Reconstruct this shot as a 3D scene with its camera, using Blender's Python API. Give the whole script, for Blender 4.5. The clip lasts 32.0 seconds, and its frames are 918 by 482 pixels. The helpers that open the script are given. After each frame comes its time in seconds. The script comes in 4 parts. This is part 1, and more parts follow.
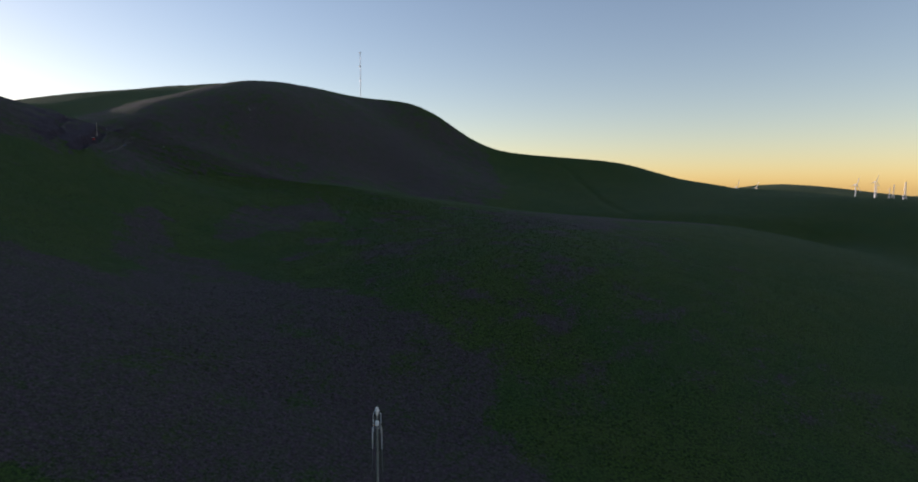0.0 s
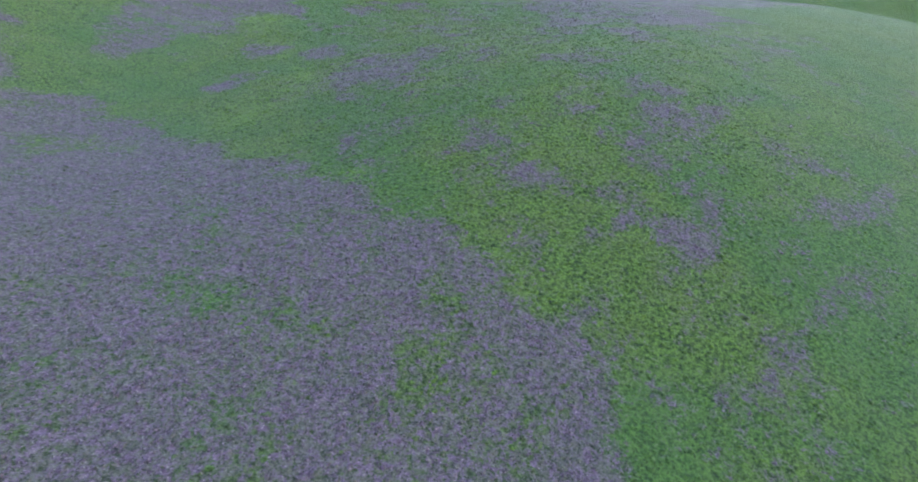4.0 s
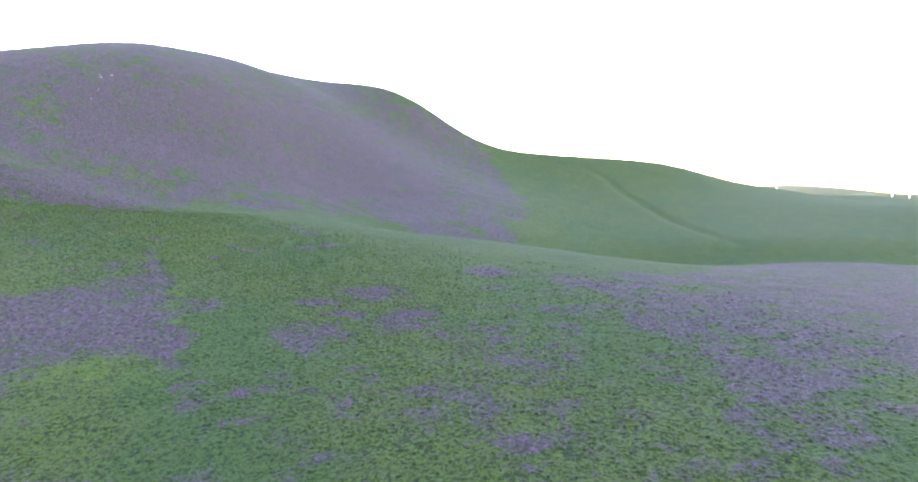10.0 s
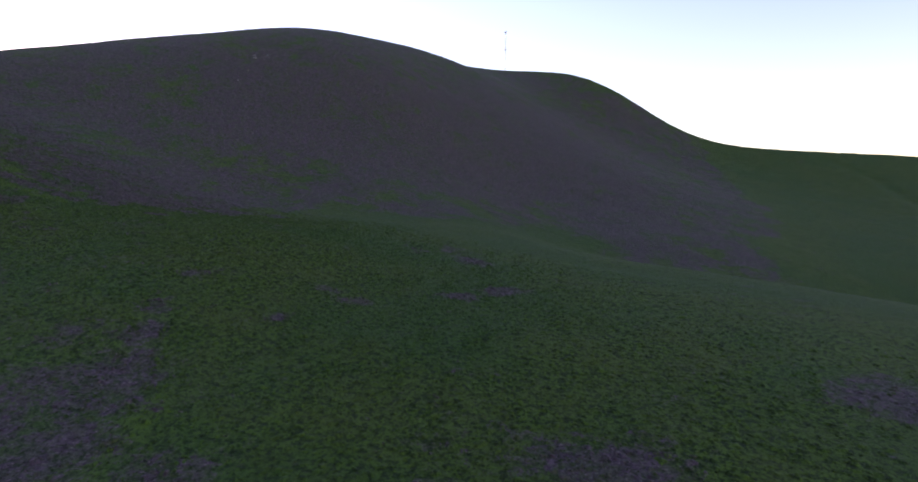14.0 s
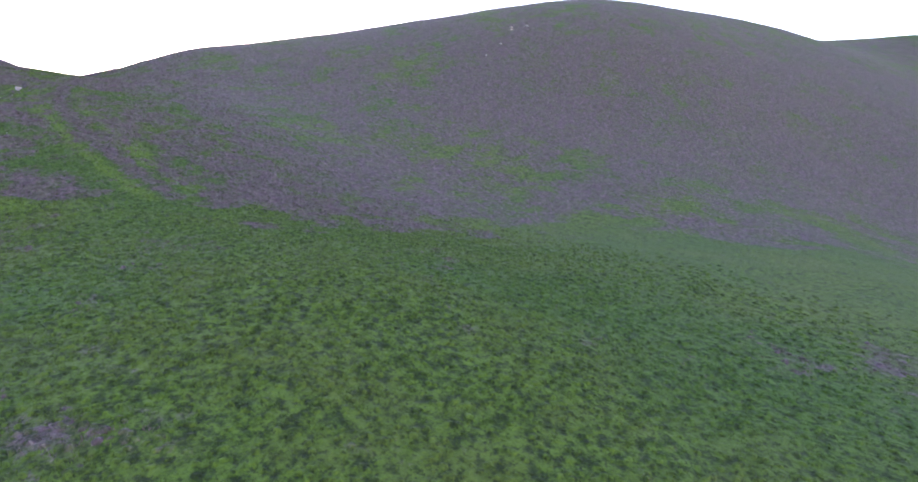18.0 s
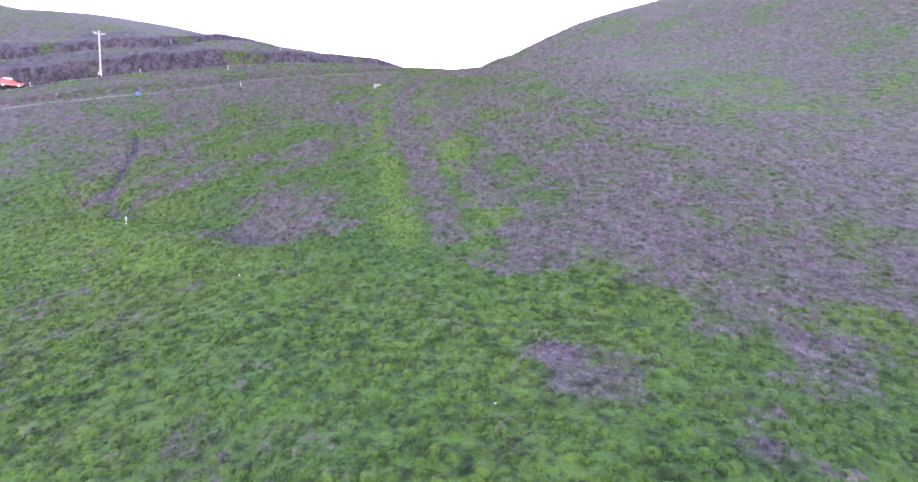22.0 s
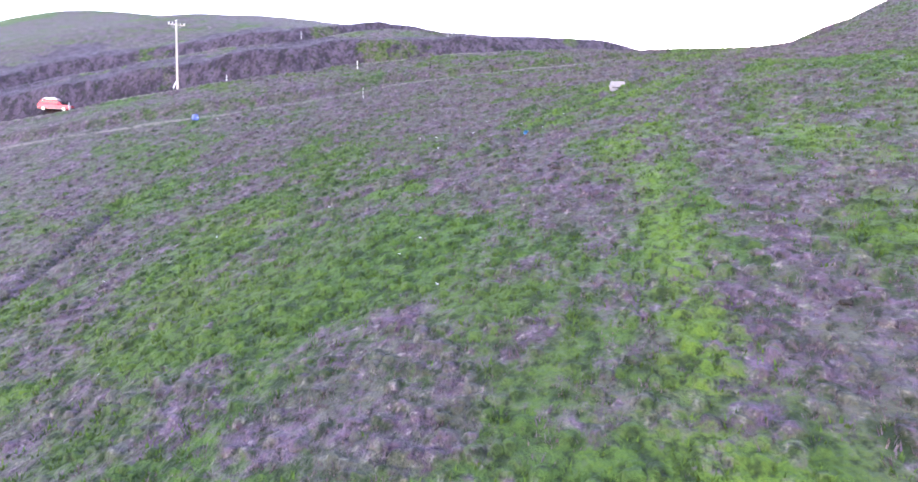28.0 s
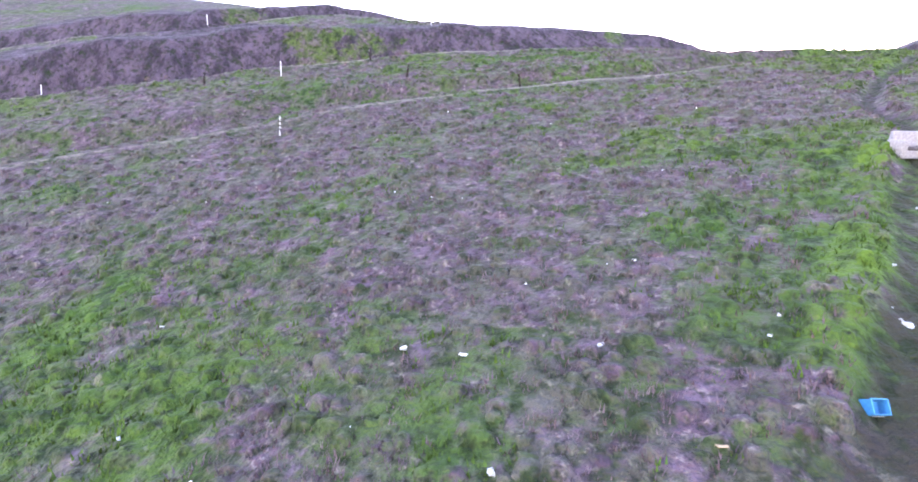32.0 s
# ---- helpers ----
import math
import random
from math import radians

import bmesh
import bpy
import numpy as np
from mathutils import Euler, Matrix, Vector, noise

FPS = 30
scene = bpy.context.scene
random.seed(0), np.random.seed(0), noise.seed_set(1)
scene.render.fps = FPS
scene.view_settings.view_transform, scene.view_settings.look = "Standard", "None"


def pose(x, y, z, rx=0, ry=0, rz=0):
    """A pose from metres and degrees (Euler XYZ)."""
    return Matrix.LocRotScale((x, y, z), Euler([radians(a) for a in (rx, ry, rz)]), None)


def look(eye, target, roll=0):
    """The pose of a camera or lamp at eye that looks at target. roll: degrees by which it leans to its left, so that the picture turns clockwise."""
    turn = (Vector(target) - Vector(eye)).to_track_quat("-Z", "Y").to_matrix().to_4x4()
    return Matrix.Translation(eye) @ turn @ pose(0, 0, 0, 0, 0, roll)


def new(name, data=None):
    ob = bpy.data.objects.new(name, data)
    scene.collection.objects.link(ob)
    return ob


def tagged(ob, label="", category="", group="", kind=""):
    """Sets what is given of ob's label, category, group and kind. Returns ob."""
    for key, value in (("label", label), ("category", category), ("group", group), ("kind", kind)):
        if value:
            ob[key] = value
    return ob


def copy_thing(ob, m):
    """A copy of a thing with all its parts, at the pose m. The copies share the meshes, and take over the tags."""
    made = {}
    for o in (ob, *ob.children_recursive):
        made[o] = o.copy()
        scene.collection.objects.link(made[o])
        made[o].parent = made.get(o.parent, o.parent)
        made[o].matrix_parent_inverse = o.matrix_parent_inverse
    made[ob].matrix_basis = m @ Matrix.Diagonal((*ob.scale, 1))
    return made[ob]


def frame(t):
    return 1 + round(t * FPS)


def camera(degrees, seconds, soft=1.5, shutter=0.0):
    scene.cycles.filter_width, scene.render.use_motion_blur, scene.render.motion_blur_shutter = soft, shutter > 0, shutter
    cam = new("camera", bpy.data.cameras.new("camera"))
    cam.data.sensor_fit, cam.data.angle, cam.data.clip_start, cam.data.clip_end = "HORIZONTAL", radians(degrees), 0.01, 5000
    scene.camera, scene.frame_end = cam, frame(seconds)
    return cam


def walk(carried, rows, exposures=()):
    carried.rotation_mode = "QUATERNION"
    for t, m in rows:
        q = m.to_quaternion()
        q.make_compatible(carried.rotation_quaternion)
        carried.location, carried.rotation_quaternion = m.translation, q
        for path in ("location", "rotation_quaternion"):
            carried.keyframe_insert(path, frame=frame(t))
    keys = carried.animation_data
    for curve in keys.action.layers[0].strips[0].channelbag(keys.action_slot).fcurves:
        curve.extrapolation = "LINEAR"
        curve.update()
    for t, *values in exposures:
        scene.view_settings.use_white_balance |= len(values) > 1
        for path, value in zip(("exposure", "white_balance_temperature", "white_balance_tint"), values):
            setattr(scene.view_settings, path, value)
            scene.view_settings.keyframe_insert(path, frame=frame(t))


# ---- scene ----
cam = camera(79.1, 32.0, soft=1.85)
PATH = [
    (0, (19.72, -131.24, -4.32), (19.18, -111.34, -6.22), 0.25),
    (0.5, (16.88, -116.49, -4.49), (16.18, -96.70, -7.27), 0.29),
    (1, (14.17, -101.71, -4.62), (13.40, -82.09, -8.42), 0.47),
    (1.5, (11.82, -87.03, -4.69), (11.06, -67.64, -9.56), 0.76),
    (2, (9.71, -72.40, -4.54), (9.00, -53.31, -10.46), 0.94),
    (2.5, (7.66, -57.84, -4.01), (7.02, -39.15, -11.11), 0.61),
    (3, (5.74, -43.28, -3.27), (5.22, -24.99, -11.33), 0.44),
    (3.5, (3.91, -28.73, -2.36), (3.55, -10.79, -11.18), 0.17),
    (4, (2.17, -14.19, -1.30), (1.97, 3.50, -10.61), -0.29),
    (4.5, (0.49, 0.35, -0.10), (0.45, 17.93, -9.64), -0.85),
    (5, (-1.13, 14.72, 1.08), (-1.14, 32.26, -8.52), -0.95),
    (5.5, (-2.74, 29.07, 2.40), (-2.73, 46.58, -7.27), -1.02),
    (6, (-4.32, 43.26, 3.59), (-4.24, 60.75, -6.12), -0.90),
    (6.5, (-5.81, 57.30, 4.50), (-5.67, 74.77, -5.23), -0.81),
    (7, (-7.27, 71.41, 5.24), (-7.09, 88.85, -4.56), -0.91),
    (7.5, (-8.88, 85.96, 5.79), (-8.64, 103.79, -3.26), -0.86),
    (8, (-10.48, 100.51, 6.22), (-10.11, 119.51, -0.00), -1.14),
    (8.5, (-11.80, 114.66, 6.38), (-11.36, 134.37, 2.99), -1.18),
    (9, (-12.89, 128.23, 6.34), (-12.44, 148.09, 4.04), -0.98),
    (9.5, (-14.02, 141.33, 6.30), (-13.61, 161.24, 4.41), -0.85),
    (10, (-15.08, 154.12, 6.29), (-14.71, 174.04, 4.56), -0.75),
    (10.5, (-16.24, 166.86, 6.27), (-15.90, 186.79, 4.60), -0.70),
    (11, (-17.62, 180.00, 6.29), (-17.51, 199.93, 4.65), -0.66),
    (11.5, (-19.65, 194.05, 6.32), (-20.35, 213.97, 4.70), -0.66),
    (12, (-22.44, 208.60, 6.28), (-24.25, 228.45, 4.66), -0.60),
    (12.5, (-25.89, 223.07, 6.24), (-28.75, 242.80, 4.65), -0.36),
    (13, (-29.60, 237.12, 6.17), (-33.40, 256.69, 4.58), -0.28),
    (13.5, (-33.55, 250.36, 6.01), (-38.31, 269.72, 4.45), 0.00),
    (14, (-37.77, 262.93, 5.83), (-43.58, 282.00, 4.27), 0.12),
    (14.5, (-42.23, 275.11, 5.61), (-49.16, 293.81, 4.11), 0.25),
    (15, (-46.60, 287.00, 5.19), (-54.53, 305.31, 3.76), 0.55),
    (15.5, (-51.01, 298.38, 4.74), (-59.87, 316.26, 3.37), 0.84),
    (16, (-55.61, 309.03, 4.37), (-65.33, 326.46, 3.06), 0.94),
    (16.5, (-60.53, 318.75, 4.25), (-71.09, 335.68, 2.90), 0.88),
    (17, (-65.88, 327.41, 4.47), (-77.31, 343.77, 3.15), 1.14),
    (17.5, (-71.72, 335.23, 5.01), (-84.28, 350.73, 3.65), 1.38),
    (18, (-78.02, 342.44, 5.61), (-92.01, 356.66, 4.20), 1.59),
    (18.5, (-84.49, 349.12, 6.13), (-100.09, 361.55, 4.62), 1.67),
    (19, (-91.14, 355.36, 6.62), (-108.20, 365.66, 4.97), 0.86),
    (19.5, (-98.47, 360.16, 7.15), (-116.62, 368.39, 5.44), 0.61),
    (20, (-106.48, 363.69, 7.73), (-125.34, 370.10, 5.93), 0.57),
    (20.5, (-114.15, 366.61, 8.29), (-133.52, 371.23, 6.46), 0.74),
    (21, (-121.27, 368.80, 8.68), (-140.93, 371.94, 6.83), 0.89),
    (21.5, (-127.57, 371.04, 8.90), (-147.36, 373.24, 7.02), 0.80),
    (22, (-133.72, 373.05, 9.11), (-153.56, 374.75, 7.22), 0.58),
    (22.5, (-140.08, 374.37, 9.74), (-159.95, 375.79, 7.91), 0.69),
    (23, (-146.62, 375.08, 10.70), (-166.52, 375.84, 8.89), 0.93),
    (23.5, (-153.12, 375.34, 11.70), (-173.03, 375.09, 9.86), 1.12),
    (24, (-159.60, 375.12, 12.55), (-179.47, 373.84, 10.71), 1.30),
    (24.5, (-166.29, 374.81, 13.65), (-186.04, 372.29, 11.75), 1.31),
    (25, (-172.95, 374.11, 14.58), (-192.56, 370.66, 12.67), 1.34),
    (25.5, (-179.07, 373.10, 15.73), (-198.54, 368.92, 13.82), 1.52),
    (26, (-184.28, 371.67, 16.79), (-203.65, 367.07, 14.87), 1.24),
    (26.5, (-188.85, 369.98, 17.80), (-208.17, 365.19, 15.87), 1.11),
    (27, (-193.06, 368.26, 18.79), (-212.36, 363.37, 16.86), 1.33),
    (27.5, (-197.18, 366.67, 19.84), (-216.45, 361.69, 17.92), 1.71),
    (28, (-201.44, 365.41, 20.98), (-220.66, 360.23, 19.01), 1.63),
    (28.5, (-205.63, 364.14, 22.13), (-224.82, 358.89, 20.12), 1.54),
    (29, (-209.97, 362.66, 23.23), (-229.16, 357.40, 21.23), 1.57),
    (29.5, (-214.38, 361.01, 24.35), (-233.54, 355.62, 22.35), 1.65),
    (30, (-218.67, 359.30, 25.53), (-237.81, 353.87, 23.51), 1.81),
    (30.5, (-222.99, 357.61, 26.53), (-242.14, 352.18, 24.55), 1.76),
    (31, (-227.08, 355.96, 27.39), (-246.26, 350.66, 25.43), 1.77),
    (31.5, (-231.10, 354.43, 28.26), (-250.40, 349.58, 26.30), 1.79),
    (32, (-234.98, 353.04, 29.14), (-254.48, 349.07, 27.13), 1.66),
]
LIGHT = [(0, 0.85, 6100, 28), (1, 0.95, 6000, 27), (2, 1.6, 5700, 20), (2.5, 2.3, 5800, 20), (4.5, 4.96, 6400, 39), (5.5, 5.46, 6400, 42), (7.5, 5.66, 6300, 51),
         (8.5, 5.61, 6300, 52), (10, 4.56, 6300, 51), (11, 3.56, 6300, 47), (12, 2.56, 6300, 47), (13, 2.11, 6300, 46), (14.5, 2.11, 6300, 46),
         (16.5, 3.11, 6400, 43), (18, 4.01, 6500, 43), (20, 4.61, 6650, 44), (23, 4.96, 6750, 46), (28, 5.01, 6650, 49), (32, 5.01, 6750, 46)]
walk(cam, [(t, look(eye, target, roll)) for t, eye, target, roll in PATH], LIGHT)

# ---- sky and sun ----
SKYLIGHT = 0.12
SUN_TURN, SUN_HEIGHT = 67.0, 6.0  # degrees left of the y axis, degrees above the horizon
world = bpy.data.worlds.new("sky")
scene.world = world
world.use_nodes = True
tree = world.node_tree
sky = tree.nodes.new("ShaderNodeTexSky")
sky.sky_type, sky.sun_disc = "NISHITA", False
sky.sun_elevation, sky.sun_rotation = radians(SUN_HEIGHT), radians(-SUN_TURN)
sky.altitude, sky.air_density, sky.dust_density, sky.ozone_density = 300, 1.0, 0.4, 1.0
tree.links.new(sky.outputs[0], tree.nodes["Background"].inputs[0])
tree.nodes["Background"].inputs[1].default_value = SKYLIGHT
sun = new("sun", bpy.data.lights.new("sun", "SUN"))
sun.data.energy, sun.data.angle, sun.data.color = 2.0, radians(0.5), (1.0, 0.86, 0.7)
sun.matrix_world = pose(0, 0, 0, 90 - SUN_HEIGHT, 0, 180 + SUN_TURN)

# ---- materials ----


class Mix:
    """A short way to write a node material."""

    def __init__(self, name):
        self.m = bpy.data.materials.new(name)
        self.m.use_nodes = True
        self.t = self.m.node_tree
        self.b = self.t.nodes["Principled BSDF"]
        self.where = self.t.nodes.new("ShaderNodeTexCoord").outputs["Object"]

    def put(self, socket, value):
        if hasattr(value, "node"):
            self.t.links.new(value, socket)
        else:
            socket.default_value = value

    def noise(self, metres, detail=3.0, rough=0.6, stretch=None):
        n = self.t.nodes.new("ShaderNodeTexNoise")
        n.inputs["Scale"].default_value, n.inputs["Detail"].default_value, n.inputs["Roughness"].default_value = 1 / metres, detail, rough
        at = self.where
        if stretch:
            s = self.t.nodes.new("ShaderNodeMapping")
            s.inputs["Scale"].default_value = stretch
            self.t.links.new(at, s.inputs[0])
            at = s.outputs[0]
        self.t.links.new(at, n.inputs["Vector"])
        return n.outputs["Fac"]

    def attribute(self, name):
        n = self.t.nodes.new("ShaderNodeAttribute")
        n.attribute_name = name
        return n.outputs["Fac"]

    def island(self):
        return self.t.nodes.new("ShaderNodeNewGeometry").outputs["Random Per Island"]

    def random(self):
        return self.t.nodes.new("ShaderNodeObjectInfo").outputs["Random"]

    def math(self, op, a, b=0.0, c=0.0):
        n = self.t.nodes.new("ShaderNodeMath")
        n.operation = op
        for s, v in zip(n.inputs, (a, b, c)):
            self.put(s, v)
        return n.outputs[0]

    def step(self, value, low, high, to_low=0.0, to_high=1.0):
        n = self.t.nodes.new("ShaderNodeMapRange")
        n.interpolation_type = "SMOOTHSTEP"
        for s, v in zip(n.inputs, (value, low, high, to_low, to_high)):
            self.put(s, v)
        return n.outputs[0]

    def blend(self, fac, a, b):
        n = self.t.nodes.new("ShaderNodeMix")
        n.data_type = "RGBA"
        self.put(n.inputs[0], fac)
        for s, v in ((n.inputs[6], a), (n.inputs[7], b)):
            self.put(s, (*v, 1) if isinstance(v, tuple) else v)
        return n.outputs[2]

    def done(self, colour, rough=0.8, metal=0.0, bump=None, height=0.02, specular=0.5, sheen=0.0):
        self.put(self.b.inputs["Base Color"], (*colour, 1) if isinstance(colour, tuple) else colour)
        self.put(self.b.inputs["Roughness"], rough)
        self.put(self.b.inputs["Metallic"], metal)
        self.put(self.b.inputs["Specular IOR Level"], specular)
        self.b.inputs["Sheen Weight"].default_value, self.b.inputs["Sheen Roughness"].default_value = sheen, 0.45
        if bump is not None:
            n = self.t.nodes.new("ShaderNodeBump")
            n.inputs["Distance"].default_value, n.inputs["Strength"].default_value = height, 1.0
            self.t.links.new(bump, n.inputs["Height"])
            self.t.links.new(n.outputs[0], self.b.inputs["Normal"])
        return self.m


def meadow(k):
    """The green of the grass: clumps, with shade painted between them, swaths and yellower stretches."""
    clump, wide, large = k.noise(0.9, 4, 0.7), k.noise(8, 4, 0.65), k.noise(45, 3)
    # The dark end of the clump colour includes shade between tufts.
    c = k.blend(k.step(clump, 0.36, 0.64), (0.013, 0.029, 0.006), (0.056, 0.102, 0.015))
    c = k.blend(k.step(wide, 0.38, 0.68, 0.0, 0.6), c, (0.056, 0.080, 0.018))
    c = k.blend(k.step(large, 0.4, 0.65, 0.0, 0.5), c, (0.022, 0.064, 0.015))
    return c


def withered(k, part_of):
    """The purple-brown of the dry weeds, with straw in it."""
    clump, fine = k.noise(1.1, 4, 0.7), k.noise(0.35, 3, 0.7)
    c = k.blend(k.step(clump, 0.32, 0.68), (0.036, 0.022, 0.030), (0.098, 0.064, 0.084))
    return k.blend(k.step(part_of if part_of is not None else fine, 0.54, 0.72, 0.0, 0.85), c, (0.190, 0.150, 0.142))


def grassland():
    k = Mix("grassland")
    fine, clump, spot = k.noise(0.42, 3, 0.7), k.noise(1.9, 5, 0.72), k.noise(0.9, 3, 0.7)
    green = meadow(k)
    lush = k.math("ADD", k.attribute("lush"), k.math("MULTIPLY", k.math("SUBTRACT", k.noise(6, 5, 0.7), 0.5), 3.0))
    green = k.blend(k.step(lush, -0.2, 0.8, 0.0, 0.7), green, (0.064, 0.116, 0.015))
    green = k.blend(k.step(k.attribute("dry"), -0.4, 0.2, 0.0, 0.4), green, (0.050, 0.056, 0.030))
    dry = k.math("ADD", k.attribute("dry"), k.math("MULTIPLY", k.math("SUBTRACT", clump, 0.5), 3.6))
    dry = k.math("ADD", dry, k.math("MULTIPLY", k.math("SUBTRACT", spot, 0.5), 2.8))
    tufted = k.step(k.math("ADD", k.noise(2.3, 4, 0.75), k.math("MULTIPLY", k.noise(0.6, 3, 0.7), 0.5)), 0.64, 0.84, 1.0, 0.55)
    stray = k.step(k.math("ADD", k.noise(5, 5, 0.75), k.math("MULTIPLY", spot, 0.35)), 0.79, 0.92, 0.0, 0.7)
    cover = k.blend(k.math("MULTIPLY", k.math("MAXIMUM", k.step(dry, -0.40, 0.40), stray), tufted), green, withered(k, None))
    straw = k.math("ADD", k.attribute("straw"), k.math("MULTIPLY", k.math("SUBTRACT", spot, 0.5), 1.6))
    cover = k.blend(k.step(straw, 0.3, 1.0, 0.0, 0.65), cover, (0.150, 0.128, 0.108))
    earth = k.blend(k.step(k.noise(1.4, 5, 0.7, (1, 1, 0.4)), 0.35, 0.65), (0.022, 0.016, 0.023), (0.078, 0.056, 0.076))
    earth = k.blend(k.step(k.noise(7, 5, 0.7), 0.66, 0.74), earth, (0.140, 0.094, 0.068))
    bare = k.math("ADD", k.attribute("bare"), k.math("MULTIPLY", k.math("SUBTRACT", k.noise(2.6, 5, 0.7), 0.5), 3.2))
    cover = k.blend(k.step(bare, 0.25, 0.55), cover, earth)
    worn = k.math("ADD", k.attribute("worn"), k.math("MULTIPLY", k.math("SUBTRACT", fine, 0.5), 1.2))
    cover = k.blend(k.step(worn, 0.2, 0.8, 0.0, 0.88), cover, (0.027, 0.023, 0.017))
    # Near-black tones put the shade of the gaps between tufts into the colour.
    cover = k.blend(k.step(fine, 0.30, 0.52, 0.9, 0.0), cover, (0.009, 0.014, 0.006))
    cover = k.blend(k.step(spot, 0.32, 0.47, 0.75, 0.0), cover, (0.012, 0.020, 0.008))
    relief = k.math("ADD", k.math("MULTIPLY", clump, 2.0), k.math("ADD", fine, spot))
    # The slight sheen imitates haze over ground seen at a grazing angle.
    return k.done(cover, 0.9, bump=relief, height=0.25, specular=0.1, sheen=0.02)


def green_blades():
    k = Mix("green_grass")
    c = k.blend(k.step(k.island(), 0.0, 1.0, 0.05, 0.6), meadow(k), (0.062, 0.116, 0.014))
    # Dark blotches colour in tuft-scale shading that the blades lack.
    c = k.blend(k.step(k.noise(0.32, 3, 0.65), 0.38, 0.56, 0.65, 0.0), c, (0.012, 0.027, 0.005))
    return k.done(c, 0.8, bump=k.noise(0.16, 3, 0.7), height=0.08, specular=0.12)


def dry_blades():
    k = Mix("dry_weeds")
    return k.done(k.blend(k.step(k.island(), 0.0, 1.0, 0.1, 0.6), withered(k, None), (0.120, 0.092, 0.094)), 0.9, bump=k.noise(0.14, 3, 0.7), height=0.1, specular=0.08)


def plain(name, low, high, rough=0.6, metal=0.0, size=0.3, height=0.004, specular=0.5):
    k = Mix(name)
    n = k.noise(size, 5, 0.65)
    return k.done(k.blend(k.step(n, 0.3, 0.7), low, high), rough, metal, n, height, specular)


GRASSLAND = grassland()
GREEN_BLADES, DRY_BLADES = green_blades(), dry_blades()
WOOD = plain("weathered_pole_wood", (0.34, 0.29, 0.24), (0.50, 0.44, 0.37), 0.85, size=0.12)
STEEL = plain("galvanised_steel", (0.30, 0.31, 0.33), (0.46, 0.47, 0.49), 0.45, 0.8, 0.4)
CERAMIC = plain("white_ceramic", (0.74, 0.74, 0.72), (0.84, 0.84, 0.82), 0.25, size=0.2)
WHITE = plain("white_paint", (0.68, 0.67, 0.64), (0.82, 0.81, 0.78), 0.6, size=0.2)
WIRE = plain("aluminium_wire", (0.36, 0.36, 0.37), (0.5, 0.5, 0.5), 0.4, 0.9)
RED = plain("red_car_paint", (0.42, 0.018, 0.020), (0.50, 0.026, 0.026), 0.25, size=0.8, height=0.0005)
GLASS = plain("dark_car_glass", (0.012, 0.014, 0.016), (0.02, 0.022, 0.025), 0.06, height=0.0)
RUBBER = plain("black_rubber", (0.018, 0.018, 0.018), (0.035, 0.034, 0.033), 0.85)
CHROME = plain("alloy", (0.5, 0.5, 0.5), (0.62, 0.62, 0.62), 0.3, 0.9)
LAMP_RED = plain("red_lens", (0.30, 0.01, 0.01), (0.38, 0.02, 0.02), 0.2)
TRIM = plain("black_plastic", (0.03, 0.03, 0.03), (0.05, 0.05, 0.05), 0.6)
FABRIC = plain("pale_upholstery", (0.17, 0.155, 0.165), (0.26, 0.24, 0.25), 0.95, size=0.09, height=0.006, specular=0.2)
# Darker upholstery that paints shade into the seat between arms and back.
SHADED_SEAT = plain("shaded_upholstery", (0.045, 0.038, 0.042), (0.090, 0.078, 0.084), 0.95, size=0.2, height=0.008, specular=0.2)
BLUE = plain("blue_plastic", (0.012, 0.150, 0.330), (0.020, 0.210, 0.420), 0.45, size=0.15, height=0.002)
DARK_BLUE = plain("faded_blue_plastic", (0.045, 0.075, 0.240), (0.080, 0.120, 0.330), 0.5, size=0.25)
FILM = plain("white_plastic_film", (0.26, 0.26, 0.27), (0.42, 0.42, 0.43), 0.4, size=0.1, height=0.004)
PAPER = plain("weathered_paper", (0.40, 0.39, 0.36), (0.56, 0.55, 0.52), 0.9, size=0.1)
CARD = plain("brown_card", (0.30, 0.20, 0.12), (0.42, 0.30, 0.19), 0.9, size=0.15)
SOIL = plain("dark_dug_soil", (0.012, 0.010, 0.009), (0.040, 0.032, 0.028), 1.0, size=0.12, height=0.03, specular=0.1)
ROCK = plain("pale_rock", (0.12, 0.115, 0.11), (0.20, 0.19, 0.18), 0.9, size=0.5, height=0.05)

# ---- the land ----
SWELL_SOUTH = [
    [96.2, 164.8, 79.7, 39.3, -13.2, -48, -100.9, -139.3, -161.3, -189, -198.1, -242.5, -127.5],
    [204.2, 129.8, 88.5, 41.1, -5.1, -55.2, -90, -119.1, -143.3, -161.8, -181.5, -196.1, -236.7],
    [216.4, 152.2, 92.2, 46.2, -0.2, -35.3, -80.1, -107.2, -122.9, -141.5, -158, -181.3, -183.1],
    [168.9, 140.4, 95.3, 54.4, -6.2, -40.4, -81.9, -81, -97.8, -114.5, -134.8, -157.1, -178.1],
    [160, 113.4, 99.7, 54.9, 4.4, -81.4, -23.2, -44.6, -66.4, -85.2, -111.6, -137.1, -158.6],
]
